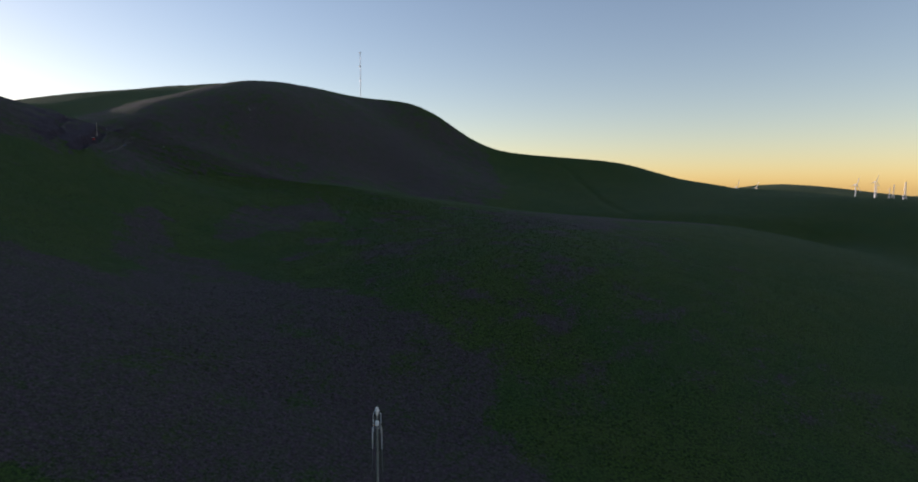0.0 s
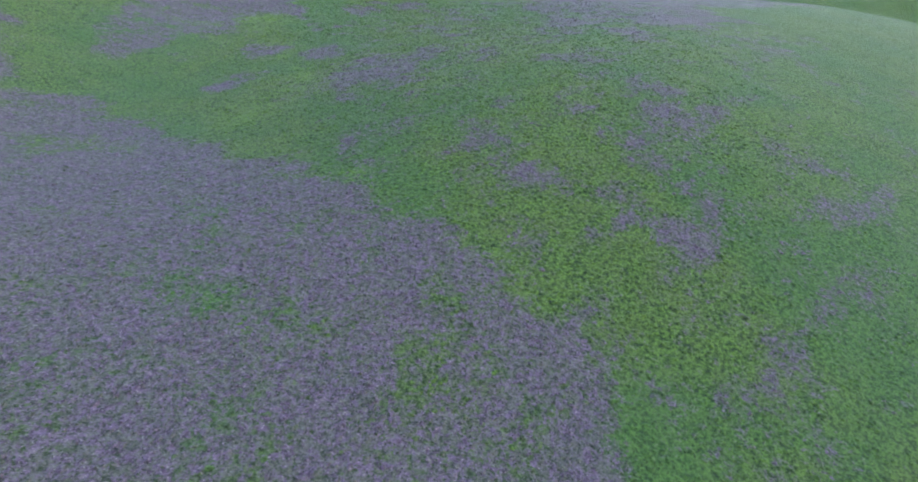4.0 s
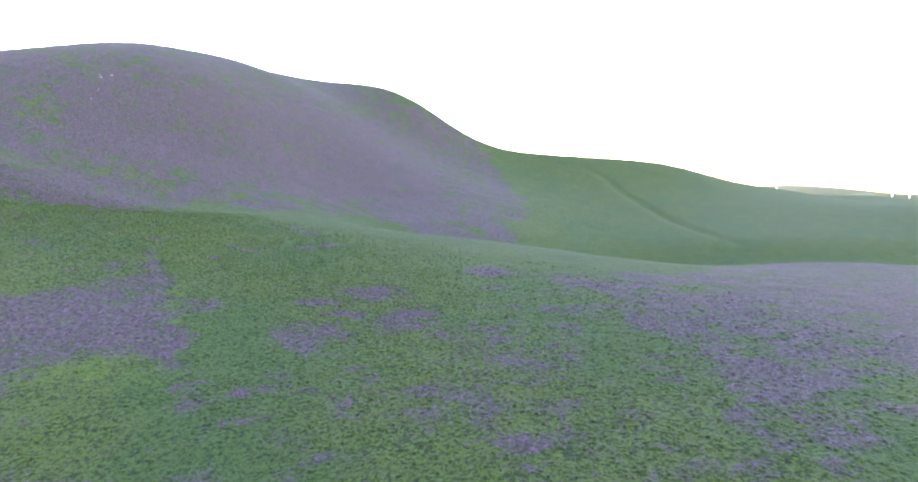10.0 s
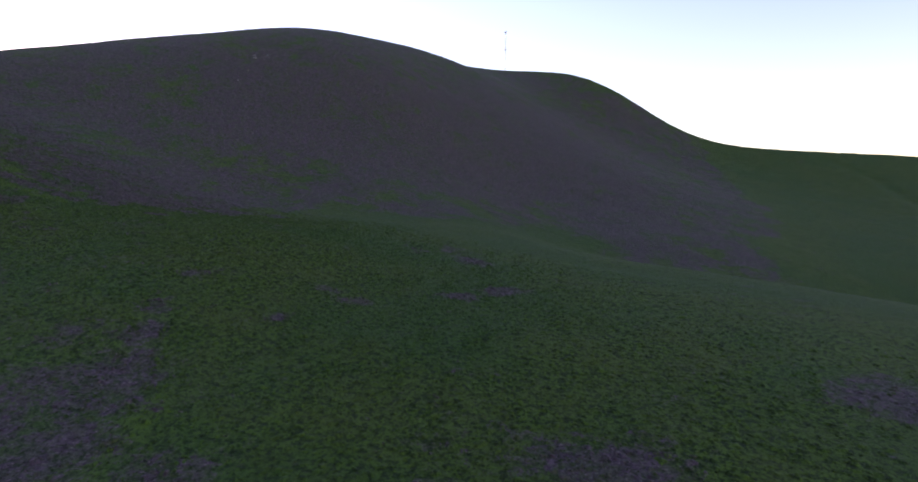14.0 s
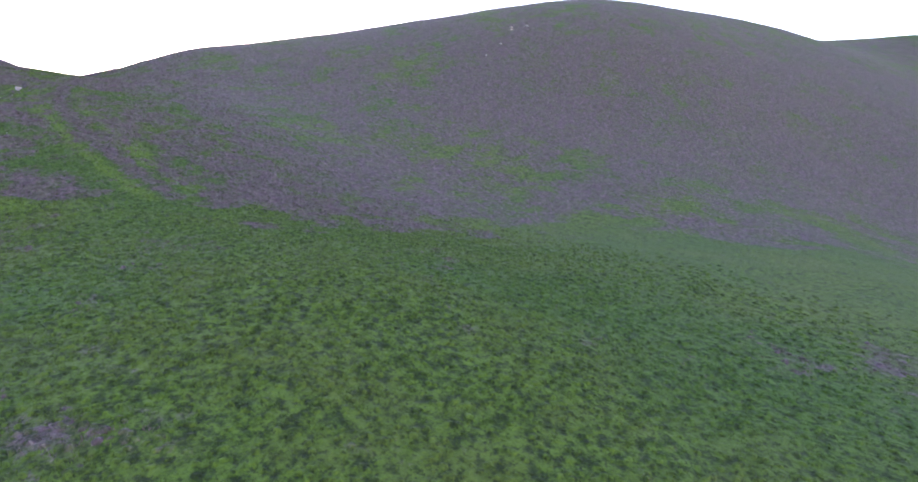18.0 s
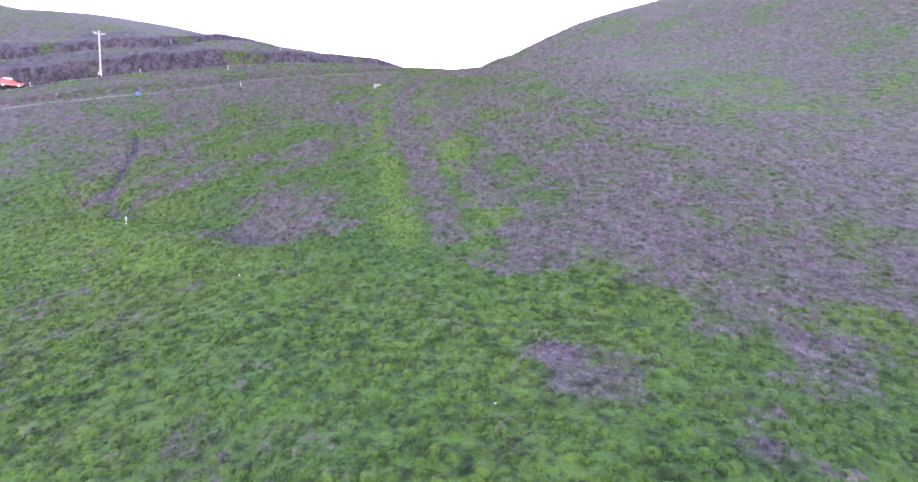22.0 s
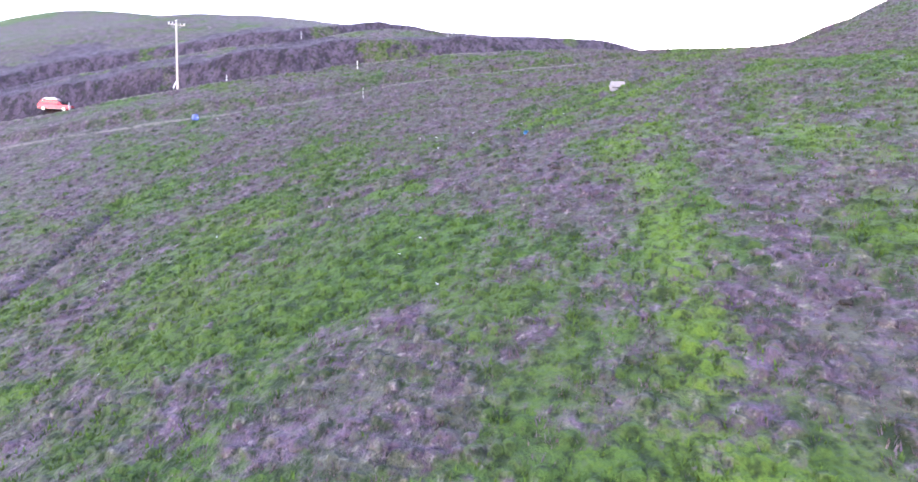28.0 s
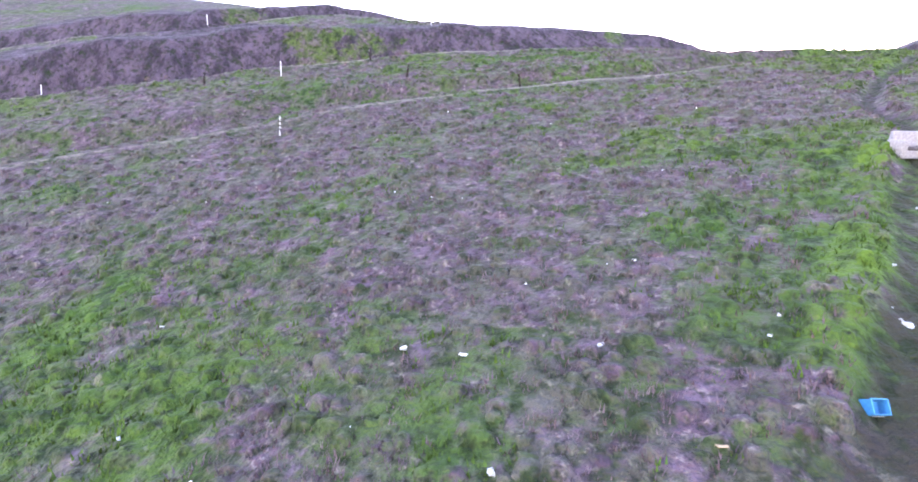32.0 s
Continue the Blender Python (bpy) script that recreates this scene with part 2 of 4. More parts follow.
SWELL_MIDDLE = [
    [81.7, 108, 69.8, 96.4, -11.9, -26.5, -39.7, -25.6, -40.4, -61.8, -93.2, -119.1, -142.1],
    [106.3, 87, 51.2, 29.6, 22.5, -8.7, -13, -27.4, -32.9, -53.9, -80.6, -101.8, -113.2],
    [63.2, 105.7, 49.1, 120.1, 18.1, -2, -18.1, -44.4, -38.1, -43, -73.7, -73.1, -87.4],
    [86.3, 106.4, 103.5, 123.8, 123.4, -19.2, -15.3, -56.9, -41.7, -36.1, -42.6, -30.5, -22.8],
]
SWELL_NORTH = [
    [112.7, 149.5, 120.7, 165.3, 121.9, 53, 9.1, -25.8, -33.9, -30.7, -24.5, -12.7, -0.5],
    [140.4, 166.1, 161.3, 181.3, 165.3, 80.7, 23, -5.7, -13.2, -14.6, -14.6, -14.8, -15],
    [182.4, 183.7, 190.4, 191, 157.2, 109.7, 42.5, 24.8, 20.9, 7.3, -2.6, -11.3, -28.6],
    [182.5, 220.6, 213.9, 214.6, 183.6, 191.3, 75, 83, 75.5, 50.8, 15.3, 11, -58.8],
    [40.1, 200.4, 223.1, 201.4, 187.7, 258.9, 229.6, 131.9, 106.7, 91.6, 43.6, 10.8, -25],
]
SADDLE = [
    [-2.42, -2.49, -2.72, -2.14, -0.68, 0.64, 1.06, 0.23, -1.8, -4.64],
    [-1.15, 0.17, 1.39, 0.48, -0.79, -1.29, -0.33, 0.42, 0.22, -0.47],
    [-0.92, 3.32, 2.33, -0.68, -1.11, -1.99, -0.91, 1.04, 2.13, 2.97],
    [-1.82, 5.06, 3.38, 1.03, 1.66, 0.46, -1.24, 1.14, 2.98, 4.74],
    [-3.17, 0.84, 1.84, 2.86, 3.27, 2.41, -1.42, -0.04, 1.99, 4.55],
    [-3.08, -1.05, 1.25, 2.29, 2.92, 2.06, -1.6, -2.59, -1.05, 2.71],
    [-0.91, 3.87, 2.44, 0.36, 0.15, -0.91, -4.18, -6.8, -4.72, 0.44],
    [1.11, 4.52, 1.92, -0.9, -1.38, -2.13, -4.21, -6.23, -5.06, -1.75],
    [3.08, 2.74, 1.9, 0.91, -0.11, -0.97, -1.66, -2.47, -3.25, -3.98],
]
SWELL_AT, SWELL_STEP, SADDLE_AT, SADDLE_STEP = (-660, -275), 110, (-345, 275), 25

DRY_VALLEY = [
    (-29, 199, 18.1, 14.1, 97), (-11, 214, 10.4, 6.2, 92), (-46, 93, 8.9, 11, 109), (9, 136, 2.8, 5.2, 87), (20, 120, 5.9, 6.3, 83), (63, 173, 5.1, 9.3, 68),
    (62, 151, 7, 9.4, 66), (78, 159, 4.2, 4.2, 62), (50, 137, 2.7, 3.7, 69), (52, 128, 5.8, 4.6, 67), (58, 118, 3.7, 5.2, 63), (62, 113, 4.2, 3, 61),
    (41, 106, 1.7, 3.8, 67), (51, 106, 2.5, 3.3, 63), (53, 100, 4.5, 6.3, 61), (6, 136, 3.2, 5.1, 85), (-3, 131, 2.4, 3.1, 89), (18, 125, 1.8, 7.1, 80),
    (22, 120, 2.5, 4.5, 78), (13, 98, 2.1, 2.8, 80), (-27, 95, 3.4, 3.5, 102), (-10, 94, 1.7, 4.5, 92), (-19, 107, 1.4, 4.1, 97), (-43, 197, 4.8, 5.7, 101),
    (28, 113, 2, 4.2, 74),
]
DRY_FIELD = [
    (-44, 198, 5.5, 5.1, 103), (-57, 230, 7.4, 7, 104), (-79, 209, 3.8, 5.9, 112), (-90, 197, 2.8, 6.5, 118), (-84, 232, 7, 8.4, 111), (-100, 296, 14.2, 13.4, 109),
    (-44, 157, 1.3, 4.2, 108), (5, 137, 2, 3.4, 80), (-16, 170, 2.2, 2.4, 93), (-32, 139, 1.4, 2.6, 103), (56, 294, 15, 11.5, 68), (84, 312, 27.2, 22.4, 63),
    (56, 264, 27.9, 9.1, 64), (91, 269, 13, 8.8, 54), (71, 242, 9.9, 7.2, 55), (71, 228, 7.8, 4.1, 51), (-50, 292, 7, 7.8, 102), (-30, 300, 4.9, 5.2, 95),
    (-1, 241, 2.9, 5.7, 84), (-12, 223, 4.8, 4.8, 89), (-32, 215, 5.4, 8.7, 101), (-20, 214, 4.7, 6.6, 93), (-54, 228, 6, 5.8, 111), (-81, 235, 5.7, 7.9, 120),
    (-121, 273, 23.1, 10.5, 125), (-105, 302, 19.1, 11.1, 116), (-83, 285, 7, 3.4, 127), (-53, 313, 2.6, 6.5, 106), (-47, 306, 2.3, 6.1, 103), (-56, 296, 2.8, 4.3, 110),
    (-50, 287, 5.2, 4.9, 108), (-29, 299, 2.7, 7.9, 94), (-25, 308, 3.1, 4.9, 91), (0, 354, 5.6, 6.8, 81), (38, 338, 8, 11.9, 66), (13, 313, 2.9, 3.4, 72),
    (47, 322, 4, 5.3, 59), (37, 311, 3, 2.9, 60), (-39, 324, 4.6, 8.6, 98), (-135, 338, 4.7, 8.3, 130), (-104, 296, 5.9, 5.7, 131),
]
DRY_HILL = [
    (-94, 344, 1.3, 2.3, 143), (-70, 370, 1.7, 2.8, 101), (-63, 377, 3.1, 2.5, 93), (-95, 359, 1, 1.6, 131), (-92, 359, 1, 1.5, 128), (-88, 357, 1.4, 2.3, 126),
    (-116, 349, 1.1, 3.5, 151), (-76, 399, 3.7, 3.5, 102), (-124, 486, 9.3, 14.8, 111), (-76, 645, 13.6, 18.2, 94), (-38, 589, 14.1, 10.7, 86),
    (-70, 589, 13.5, 14.9, 93), (-87, 680, 17.1, 20.8, 95), (-123, 485, 9.7, 13.2, 108), (-163, 406, 6.8, 8.9, 143), (-122, 548, 12.3, 11.2, 103),
    (-92, 401, 2.2, 1.7, 105), (-86, 410, 3.6, 1.6, 98), (-116, 349, 1.2, 1.6, 170), (-161, 354, 2.9, 3.2, 172),
]
DRY_SLOPE = [
    (-139, 363, 3, 1.7, -178), (-132, 365, 1, 0.8, 176), (-130, 380, 1, 0.8, 147), (-128, 392, 1.2, 0.9, 128), (-125, 388, 1, 0.9, 128), (-123, 383, 1, 1, 132),
    (-170, 348, 7, 5.2, -167), (-139, 357, 1, 0.9, -169), (-136, 354, 1, 0.8, -164), (-157, 380, 2, 2.6, 162), (-159, 399, 4.5, 8, 146), (-158, 414, 3.3, 2.5, 136),
    (-216, 340, 1.9, 10.3, -170), (-194, 360, 8.2, 4.8, -178), (-217, 355, 2.9, 7.9, -176), (-180, 420, 7.7, 7, 143), (-158, 380, 1.4, 2.1, 165),
    (-161, 389, 2.1, 1.6, 151), (-158, 393, 3.9, 2, 143), (-172, 380, 2, 1.4, 170), (-150, 385, 1, 1.5, 146), (-182, 345, 4, 2.8, -150), (-170, 350, 5.2, 2.4, -148),
    (-153, 386, 1.3, 1.1, 147), (-152, 376, 1, 0.9, 172), (-159, 366, 1, 0.9, -165), (-155, 365, 1, 0.8, -161),
]
DRY_SADDLE = [
    (-210, 358, 1.7, 3.2, -157), (-217, 349, 1.9, 3.9, -151), (-200, 359, 1.7, 2.1, -152), (-199, 365, 1.1, 1.7, -160), (-193, 370, 1, 0.8, -169),
    (-193, 374, 1.8, 2.2, -180), (-189, 373, 1.1, 2.2, -174), (-213, 388, 3.7, 2.3, 162), (-192, 368, 1.3, 1, -162), (-192, 363, 2, 1.4, -150), (-214, 340, 4.5, 3, -141),
    (-188, 378, 1, 1, 169), (-229, 363, 1, 1.3, -174), (-219, 363, 1.2, 1.5, -172), (-221, 358, 1.2, 1.4, -158), (-217, 358, 1, 1, -154), (-216, 356, 1.1, 0.9, -147),
    (-218, 345, 2.3, 1, -131), (-223, 344, 1.6, 1.4, -135), (-218, 367, 1, 0.9, 178), (-223, 362, 1, 1.1, -170), (-222, 350, 1.1, 1.1, -143), (-215, 361, 1, 1.4, -159),
    (-225, 365, 1.2, 0.8, -179), (-234, 362, 1.3, 1, 173), (-237, 361, 1, 1.4, 176), (-241, 364, 1, 0.8, 169), (-233, 353, 1, 0.8, -156), (-233, 358, 1.2, 1, -173),
    (-231, 357, 1, 1, -169), (-233, 363, 1, 0.8, 168), (-232, 362, 1, 0.8, 173), (-232, 351, 1, 1.1, -147), (-231, 360, 1, 0.8, -179), (-235, 355, 1, 1, -163),
    (-237, 351, 1, 1.5, -156),
]
LUSH = [
    (-102, 268, 12.5, 14.4, 109), (-59, 197, 22.5, 8.4, 105), (-72, 168, 12.4, 11.5, 112), (-27, 121, 6.3, 4.6, 100), (-91, 271, 13.8, 13.8, 117),
    (-91, 306, 21, 3.9, 112), (-74, 227, 6.2, 6.4, 119), (-37, 67, 3.9, 8.8, 109), (-26, 57, 3.1, 7.4, 104), (-73, 90, 6.5, 9.5, 121), (-35, 77, 2.9, 4.4, 106),
    (-228, 376, 20, 2, 179), (-206, 379, 10, 1, 177), (-183, 379, 9, 1, 174), (-172, 378, 4, 1, 174), (-191, 343, 15, 4, -136), (-213, 378, 7, 1, 173),
    (-200, 378, 4, 1, 167), (-193, 378, 2, 1, 158), (-232, 368, 11, 1, 176), (-231, 376, 8, 3, 163), (-246, 368, 7, 2, 163), (-255, 367, 8, 2, 169),
    (-184, 348, 19, 6, 51),
]


def wave(u):
    """The cubic hump that the swells are made of."""
    u = np.abs(u)
    return np.where(u < 1, 2 / 3 - u**2 + u**3 / 2, np.where(u < 2, (2 - u) ** 3 / 6, 0.0))


def swells(x, y, table, at, step):
    table = np.array(table)
    u, v = (x - at[0]) / step, (y - at[1]) / step
    iu, iv = np.floor(u).astype(int), np.floor(v).astype(int)
    out = np.zeros_like(x)
    for a in range(-1, 3):
        for b in range(-1, 3):
            i, j = iu + a, iv + b
            ok = (i >= 0) & (i < table.shape[1]) & (j >= 0) & (j < table.shape[0])
            out += np.where(ok, table[np.clip(j, 0, table.shape[0] - 1), np.clip(i, 0, table.shape[1] - 1)], 0) * wave(u - i) * wave(v - j)
    return out


def grain(x, y, size, seed=0):
    """Smooth noise from -1 to 1 with bumps of that size in metres."""
    u, v = x / size + seed * 17.3, y / size - seed * 9.1
    i, j = np.floor(u).astype(np.int64), np.floor(v).astype(np.int64)
    a, b = u - i, v - j
    a, b = a * a * (3 - 2 * a), b * b * (3 - 2 * b)

    def knot(i, j):
        n = (i * 374761393 + j * 668265263 + seed * 2246822519) & 0xFFFFFFFF
        n = ((n ^ (n >> 13)) * 1274126177) & 0xFFFFFFFF
        return ((n ^ (n >> 16)) & 0xFFFF) / 32767.5 - 1
    return (knot(i, j) * (1 - a) + knot(i + 1, j) * a) * (1 - b) + (knot(i, j + 1) * (1 - a) + knot(i + 1, j + 1) * a) * b


def land(x, y):
    """The height of the bare land, without its small relief."""
    x, y = np.asarray(x, float), np.asarray(y, float)
    cx, cy = np.clip(x, -550, 550), np.clip(y, -165, 1010)
    h = swells(cx, cy, SWELL_SOUTH + SWELL_MIDDLE + SWELL_NORTH, SWELL_AT, SWELL_STEP) + swells(cx, cy, SADDLE, SADDLE_AT, SADDLE_STEP)
    out = np.hypot(x - cx, y - cy)
    keep = np.exp(-((out / 550) ** 2))
    far = -62 + 26 * grain(x, y, 620, 3) + 12 * grain(x, y, 240, 4)
    return h * keep + far * (1 - keep) + FEATURES(x, y)


ROAD = [(-250, 250), (-258, 268), (-263.1, 287.6), (-269.2, 299.6), (-273.1, 308), (-280.1, 319.4), (-289.1, 333.4), (-295.1, 350.4), (-306, 365), (-314, 392)]
TRACK = [(-244.1, 257.6), (-250.1, 274.6), (-255.3, 295.7), (-259.5, 304.8), (-264.2, 317), (-269.6, 327.5), (-274.6, 335.5), (-278.6, 345.5), (-282.6, 359.5), (-292, 376)]
UPPER = [(-262, 240), (-268.1, 260.6), (-279.3, 269.1), (-286.5, 280.8), (-291.7, 292.9), (-296.4, 307.9), (-314, 316.4), (-336, 331.4)]
RUTS = [[(-233.7, 337.6), (-233.4, 340.6), (-233.7, 342.7), (-233.9, 345), (-234.7, 346.2), (-234.8, 347.8), (-235.6, 349), (-236.2, 350.4), (-237.1, 351.9), (-238.7, 353.1), (-239.9, 354.2), (-241.1, 355.3), (-241.7, 356.4), (-244.4, 357.4), (-246.1, 358.6), (-248.4, 359.9), (-251, 361.4), (-255.1, 363.2), (-257.9, 365), (-261.4, 366.9), (-268, 367.6), (-276, 371.8), (-290, 381)],
        [(-236.2, 350.9), (-237.4, 353.1), (-238.9, 355.1), (-241.1, 356.8), (-243.6, 357.9), (-247.1, 359.9), (-250.7, 362), (-255.3, 364.3), (-256.1, 366.1), (-264.1, 370.3), (-288, 382)]]
DRY_AREAS = [
    (0.4, 8, [(-121, 92), (-136, 166), (-125, 175), (-112, 172), (-101, 163), (-94, 163), (-80, 150), (-70, 138), (-57, 132), (-45, 134), (-40, 130), (-33, 119), (-27, 105), (-27, 100), (-17, 93), (-10, 95), (-5, 91), (2, 87), (9, 82), (13, 78), (16, 71), (21, 69), (22, 65), (20, 58), (40, -20), (-120, -40), (-200, 60)]),
    (0.22, 6, [(-136, 209), (-146, 242), (-153, 274), (-111, 303), (-99, 297), (-101, 280), (-112, 273), (-114, 254), (-121, 244), (-123, 219), (-129, 209)]),
    (0.2, 8, [(-188, 190), (-180, 219), (-160, 192), (-143, 157), (-142, 138), (-147, 130)]),
    (0.5, 32, [(-253, 510), (-144, 799), (-111, 657), (-113, 589), (-147, 566), (-167, 545), (-195, 496), (-217, 487)]),
    (0.35, 26, [(-284, 398), (-313, 459), (-313, 504), (-273, 461), (-264, 421), (-252, 397)]),
    (0.15, 5, [(-198, 381), (-209, 408), (-201, 442), (-186, 444), (-169, 418), (-158, 390), (-172, 386), (-180, 378)]),
    (0.4, 3, [(-196, 381), (-204, 387), (-206, 399), (-198, 408), (-207, 425), (-202, 443), (-190, 436), (-181, 438), (-172, 433), (-172, 424), (-179, 421), (-173, 414), (-172, 404), (-167, 393), (-172, 387), (-170, 378), (-182, 379)]),
    (0.35, 3, [(-198, 380), (-198, 386), (-203, 399), (-201, 406), (-194, 409), (-196, 421), (-192, 429), (-168, 406), (-167, 397), (-166, 390), (-171, 387), (-178, 387), (-182, 383), (-194, 380)]),
    (0.3, 2, [(-199, 379), (-201, 382), (-197, 384), (-193, 386), (-189, 384), (-193, 383), (-195, 380)]),
    (0.5, 32, [(-86, 906), (-27, 687), (1, 591), (-45, 607), (-99, 610), (-128, 534), (-147, 533), (-179, 506), (-211, 525), (-235, 590)]),
    (0.15, 14, [(52, 335), (49, 294), (52, 269), (96, 268), (200, 380), (298, 499), (198, 507)]),
    (-0.5, 25, [(10, 60), (-30, 130), (-50, 230), (-40, 300), (60, 330), (160, 290), (160, 40)]),
    (0.25, 10, [(-262, 240), (-280, 290), (-318, 322), (-345, 330), (-420, 420), (-750, 420), (-750, -60), (-330, -20), (-290, 150)]),
    (-0.3, 4, [(-220, 320), (-206, 343), (-196, 354), (-188, 365), (-198, 362), (-212, 348)]),
    (0.27, 6, [(-232, 318), (-220, 338), (-237, 333), (-240, 341), (-247, 352), (-257, 357), (-268, 364), (-290, 372), (-310, 372), (-310, 270), (-240, 270)]),
    (0.12, 12, [(-245, 379), (-193, 384), (-178, 380), (-168, 386), (-164, 420), (-165, 450), (-150, 490), (-150, 547), (-122, 597), (-66, 590), (-20, 515), (-15, 560), (47, 667), (60, 760), (40, 1000), (-200, 1000), (-420, 800), (-420, 420)]),
]
OLD_TRACK = [(-179.6, 376.6), (-190.5, 375.6), (-197.5, 374.8), (-205.8, 373.8), (-214.7, 372.5), (-222, 372.1), (-237.3, 370.9), (-254, 372.4), (-285, 384)]
CHANNEL = [(-207.7, 335.7), (-210.7, 333.7), (-217.7, 330.3), (-226.7, 328.3), (-234.1, 326.1), (-241.7, 322.7)]
HOLLOW = [(-216, 318), (-210, 331), (-203, 343), (-194, 354), (-185, 362)]
VALLEY = [(-30, 520), (20, 545), (80, 560), (150, 580), (230, 580), (320, 560), (420, 540)]
TRAIL = [(-112, 336), (-102, 320), (-86, 293), (-75, 273), (-66, 258)]
CREASE = [(170, 990), (205, 940), (222, 815), (228, 705), (236, 640)]
FAR_HILLS = [(-349, 1720, 285, 280), (1500, 2000, 30, 300), (1900, 3100, 70, 500), (-45, 1010, 22, 95), (-327, 426, 4.5, 30), (-317, 385, -3.5, 14), (330, 1020, 8, 90), (-285, 680, 7, 100)]
GREEN_MOUND = [(-212, 316), (-206, 331), (-199, 343), (-190, 354), (-183, 361), (-176, 370), (-167, 379), (-120, 384), (-120, 316)]


def nearest(x, y, line):
    """Distance from a line of points, on which side (left is positive), and how far along it, for places near it."""
    best, side, far = np.full_like(x, 1e6), np.zeros_like(x), np.zeros_like(x)
    gone = 0.0
    for (ax, ay), (bx, by) in zip(line, line[1:]):
        dx, dy = bx - ax, by - ay
        n = math.hypot(dx, dy)
        u = np.clip(((x - ax) * dx + (y - ay) * dy) / n**2, 0, 1)
        d = np.hypot(x - ax - u * dx, y - ay - u * dy)
        closer = d < best
        best = np.where(closer, d, best)
        side = np.where(closer, np.sign(dx * (y - ay) - dy * (x - ax)), side)
        far = np.where(closer, gone + u * n, far)
        gone += n
    return best, side, far


def bench(x, y, line, depth, shelf, bank, swell=(1, 1)):
    """A shelf cut into the slope: level ground, then a steep bank back up to the slope."""
    d, side, far = nearest(x, y, line)
    s = d * side
    s = s + (1.1 * grain(far, 0 * far, 8, 9) + 0.5 * grain(far, 0 * far, 2.6, 10)) * np.clip((s - 1.5) / 2, 0, 1)
    wander = 0.5 * grain(far, 0 * far, 5, 7) + 0.25 * grain(far, 0 * far, 1.8, 8)
    cut = np.interp(s, [-1.6, -0.5, 0, shelf, shelf + bank, shelf + bank + 3, shelf + bank + 9], [0, 0.07, 0, -0.45, 0.42, 0.36, 0])
    return depth * cut * (1 + 0.35 * wander) * np.interp(far, [70, 115], swell)


def FEATURES(x, y):
    h = np.zeros_like(x)
    for px, py, up, r in FAR_HILLS:
        h += up * np.exp(-(((x - px) ** 2 + (y - py) ** 2) / r**2))
    near = (x > -345) & (x < -165) & (y > 235) & (y < 405)
    if near.any():
        a, b = x[near], y[near]
        add = bench(a, b, ROAD, 3.4, 3.6, 3.0, (1.7, 0.95)) + bench(a, b, UPPER, 3.0, 3.0, 2.2) + bench(a, b, TRACK, 1.1, 2.4, 1.2)
        for rut in RUTS:
            d, side, far = nearest(a, b, rut)
            add += -0.42 * np.exp(-((d / 0.45) ** 2)) + 0.16 * np.exp(-(((d - 1.0) / 0.4) ** 2))
        d, side, far = nearest(a, b, CHANNEL)
        add += -0.9 * np.exp(-((d / 0.9) ** 2))
        d, side, far = nearest(a, b, HOLLOW)
        add += -1.7 * np.exp(-((d / 3.2) ** 2)) + 0.9 * np.exp(-(((d * side + 8) / 5) ** 2))
        h[near] += add
    wide = (x > -190) & (x < 500) & (y > 240) & (y < 1010)
    if wide.any():
        a, b = x[wide], y[wide]
        d, side, far = nearest(a, b, VALLEY)
        add = -13 * np.exp(-((d / 48) ** 2))
        d, side, far = nearest(a, b, TRAIL)
        add += -0.5 * np.exp(-((d / 1.6) ** 2))
        d, side, far = nearest(a, b, CREASE)
        add += -3 * np.exp(-((d / 6.5) ** 2)) * np.interp(far, [0, 90, 250, 360], [0, 0.7, 1, 0.3])
        h[wide] += add
    return h


def blot(x, y, patches):
    """How far a place lies inside the patches: 1 in the middle of one, 0 at its rim, below 0 outside."""
    best = np.full_like(x, -1.2)
    ragged = 1 + 0.28 * grain(x, y, 4.5, 55) + 0.22 * grain(x, y, 1.9, 56)
    for px, py, r, s, turn in patches:
        c, d = math.cos(radians(turn)), math.sin(radians(turn))
        u, v = ((x - px) * c + (y - py) * d) / r, ((y - py) * c - (x - px) * d) / s
        best = np.maximum(best, 1 - np.hypot(u, v) * ragged)
    return best


def inside(x, y, corners):
    """How many metres a place lies inside an area of the plan, below 0 outside it."""
    d, side, far = nearest(x, y, corners + corners[:1])
    odd = np.zeros(x.shape, bool)
    for (ax, ay), (bx, by) in zip(corners, corners[1:] + corners[:1]):
        if ay != by:
            odd ^= ((ay > y) != (by > y)) & (x < (bx - ax) * (y - ay) / (by - ay) + ax)
    return np.where(odd, d, -d)


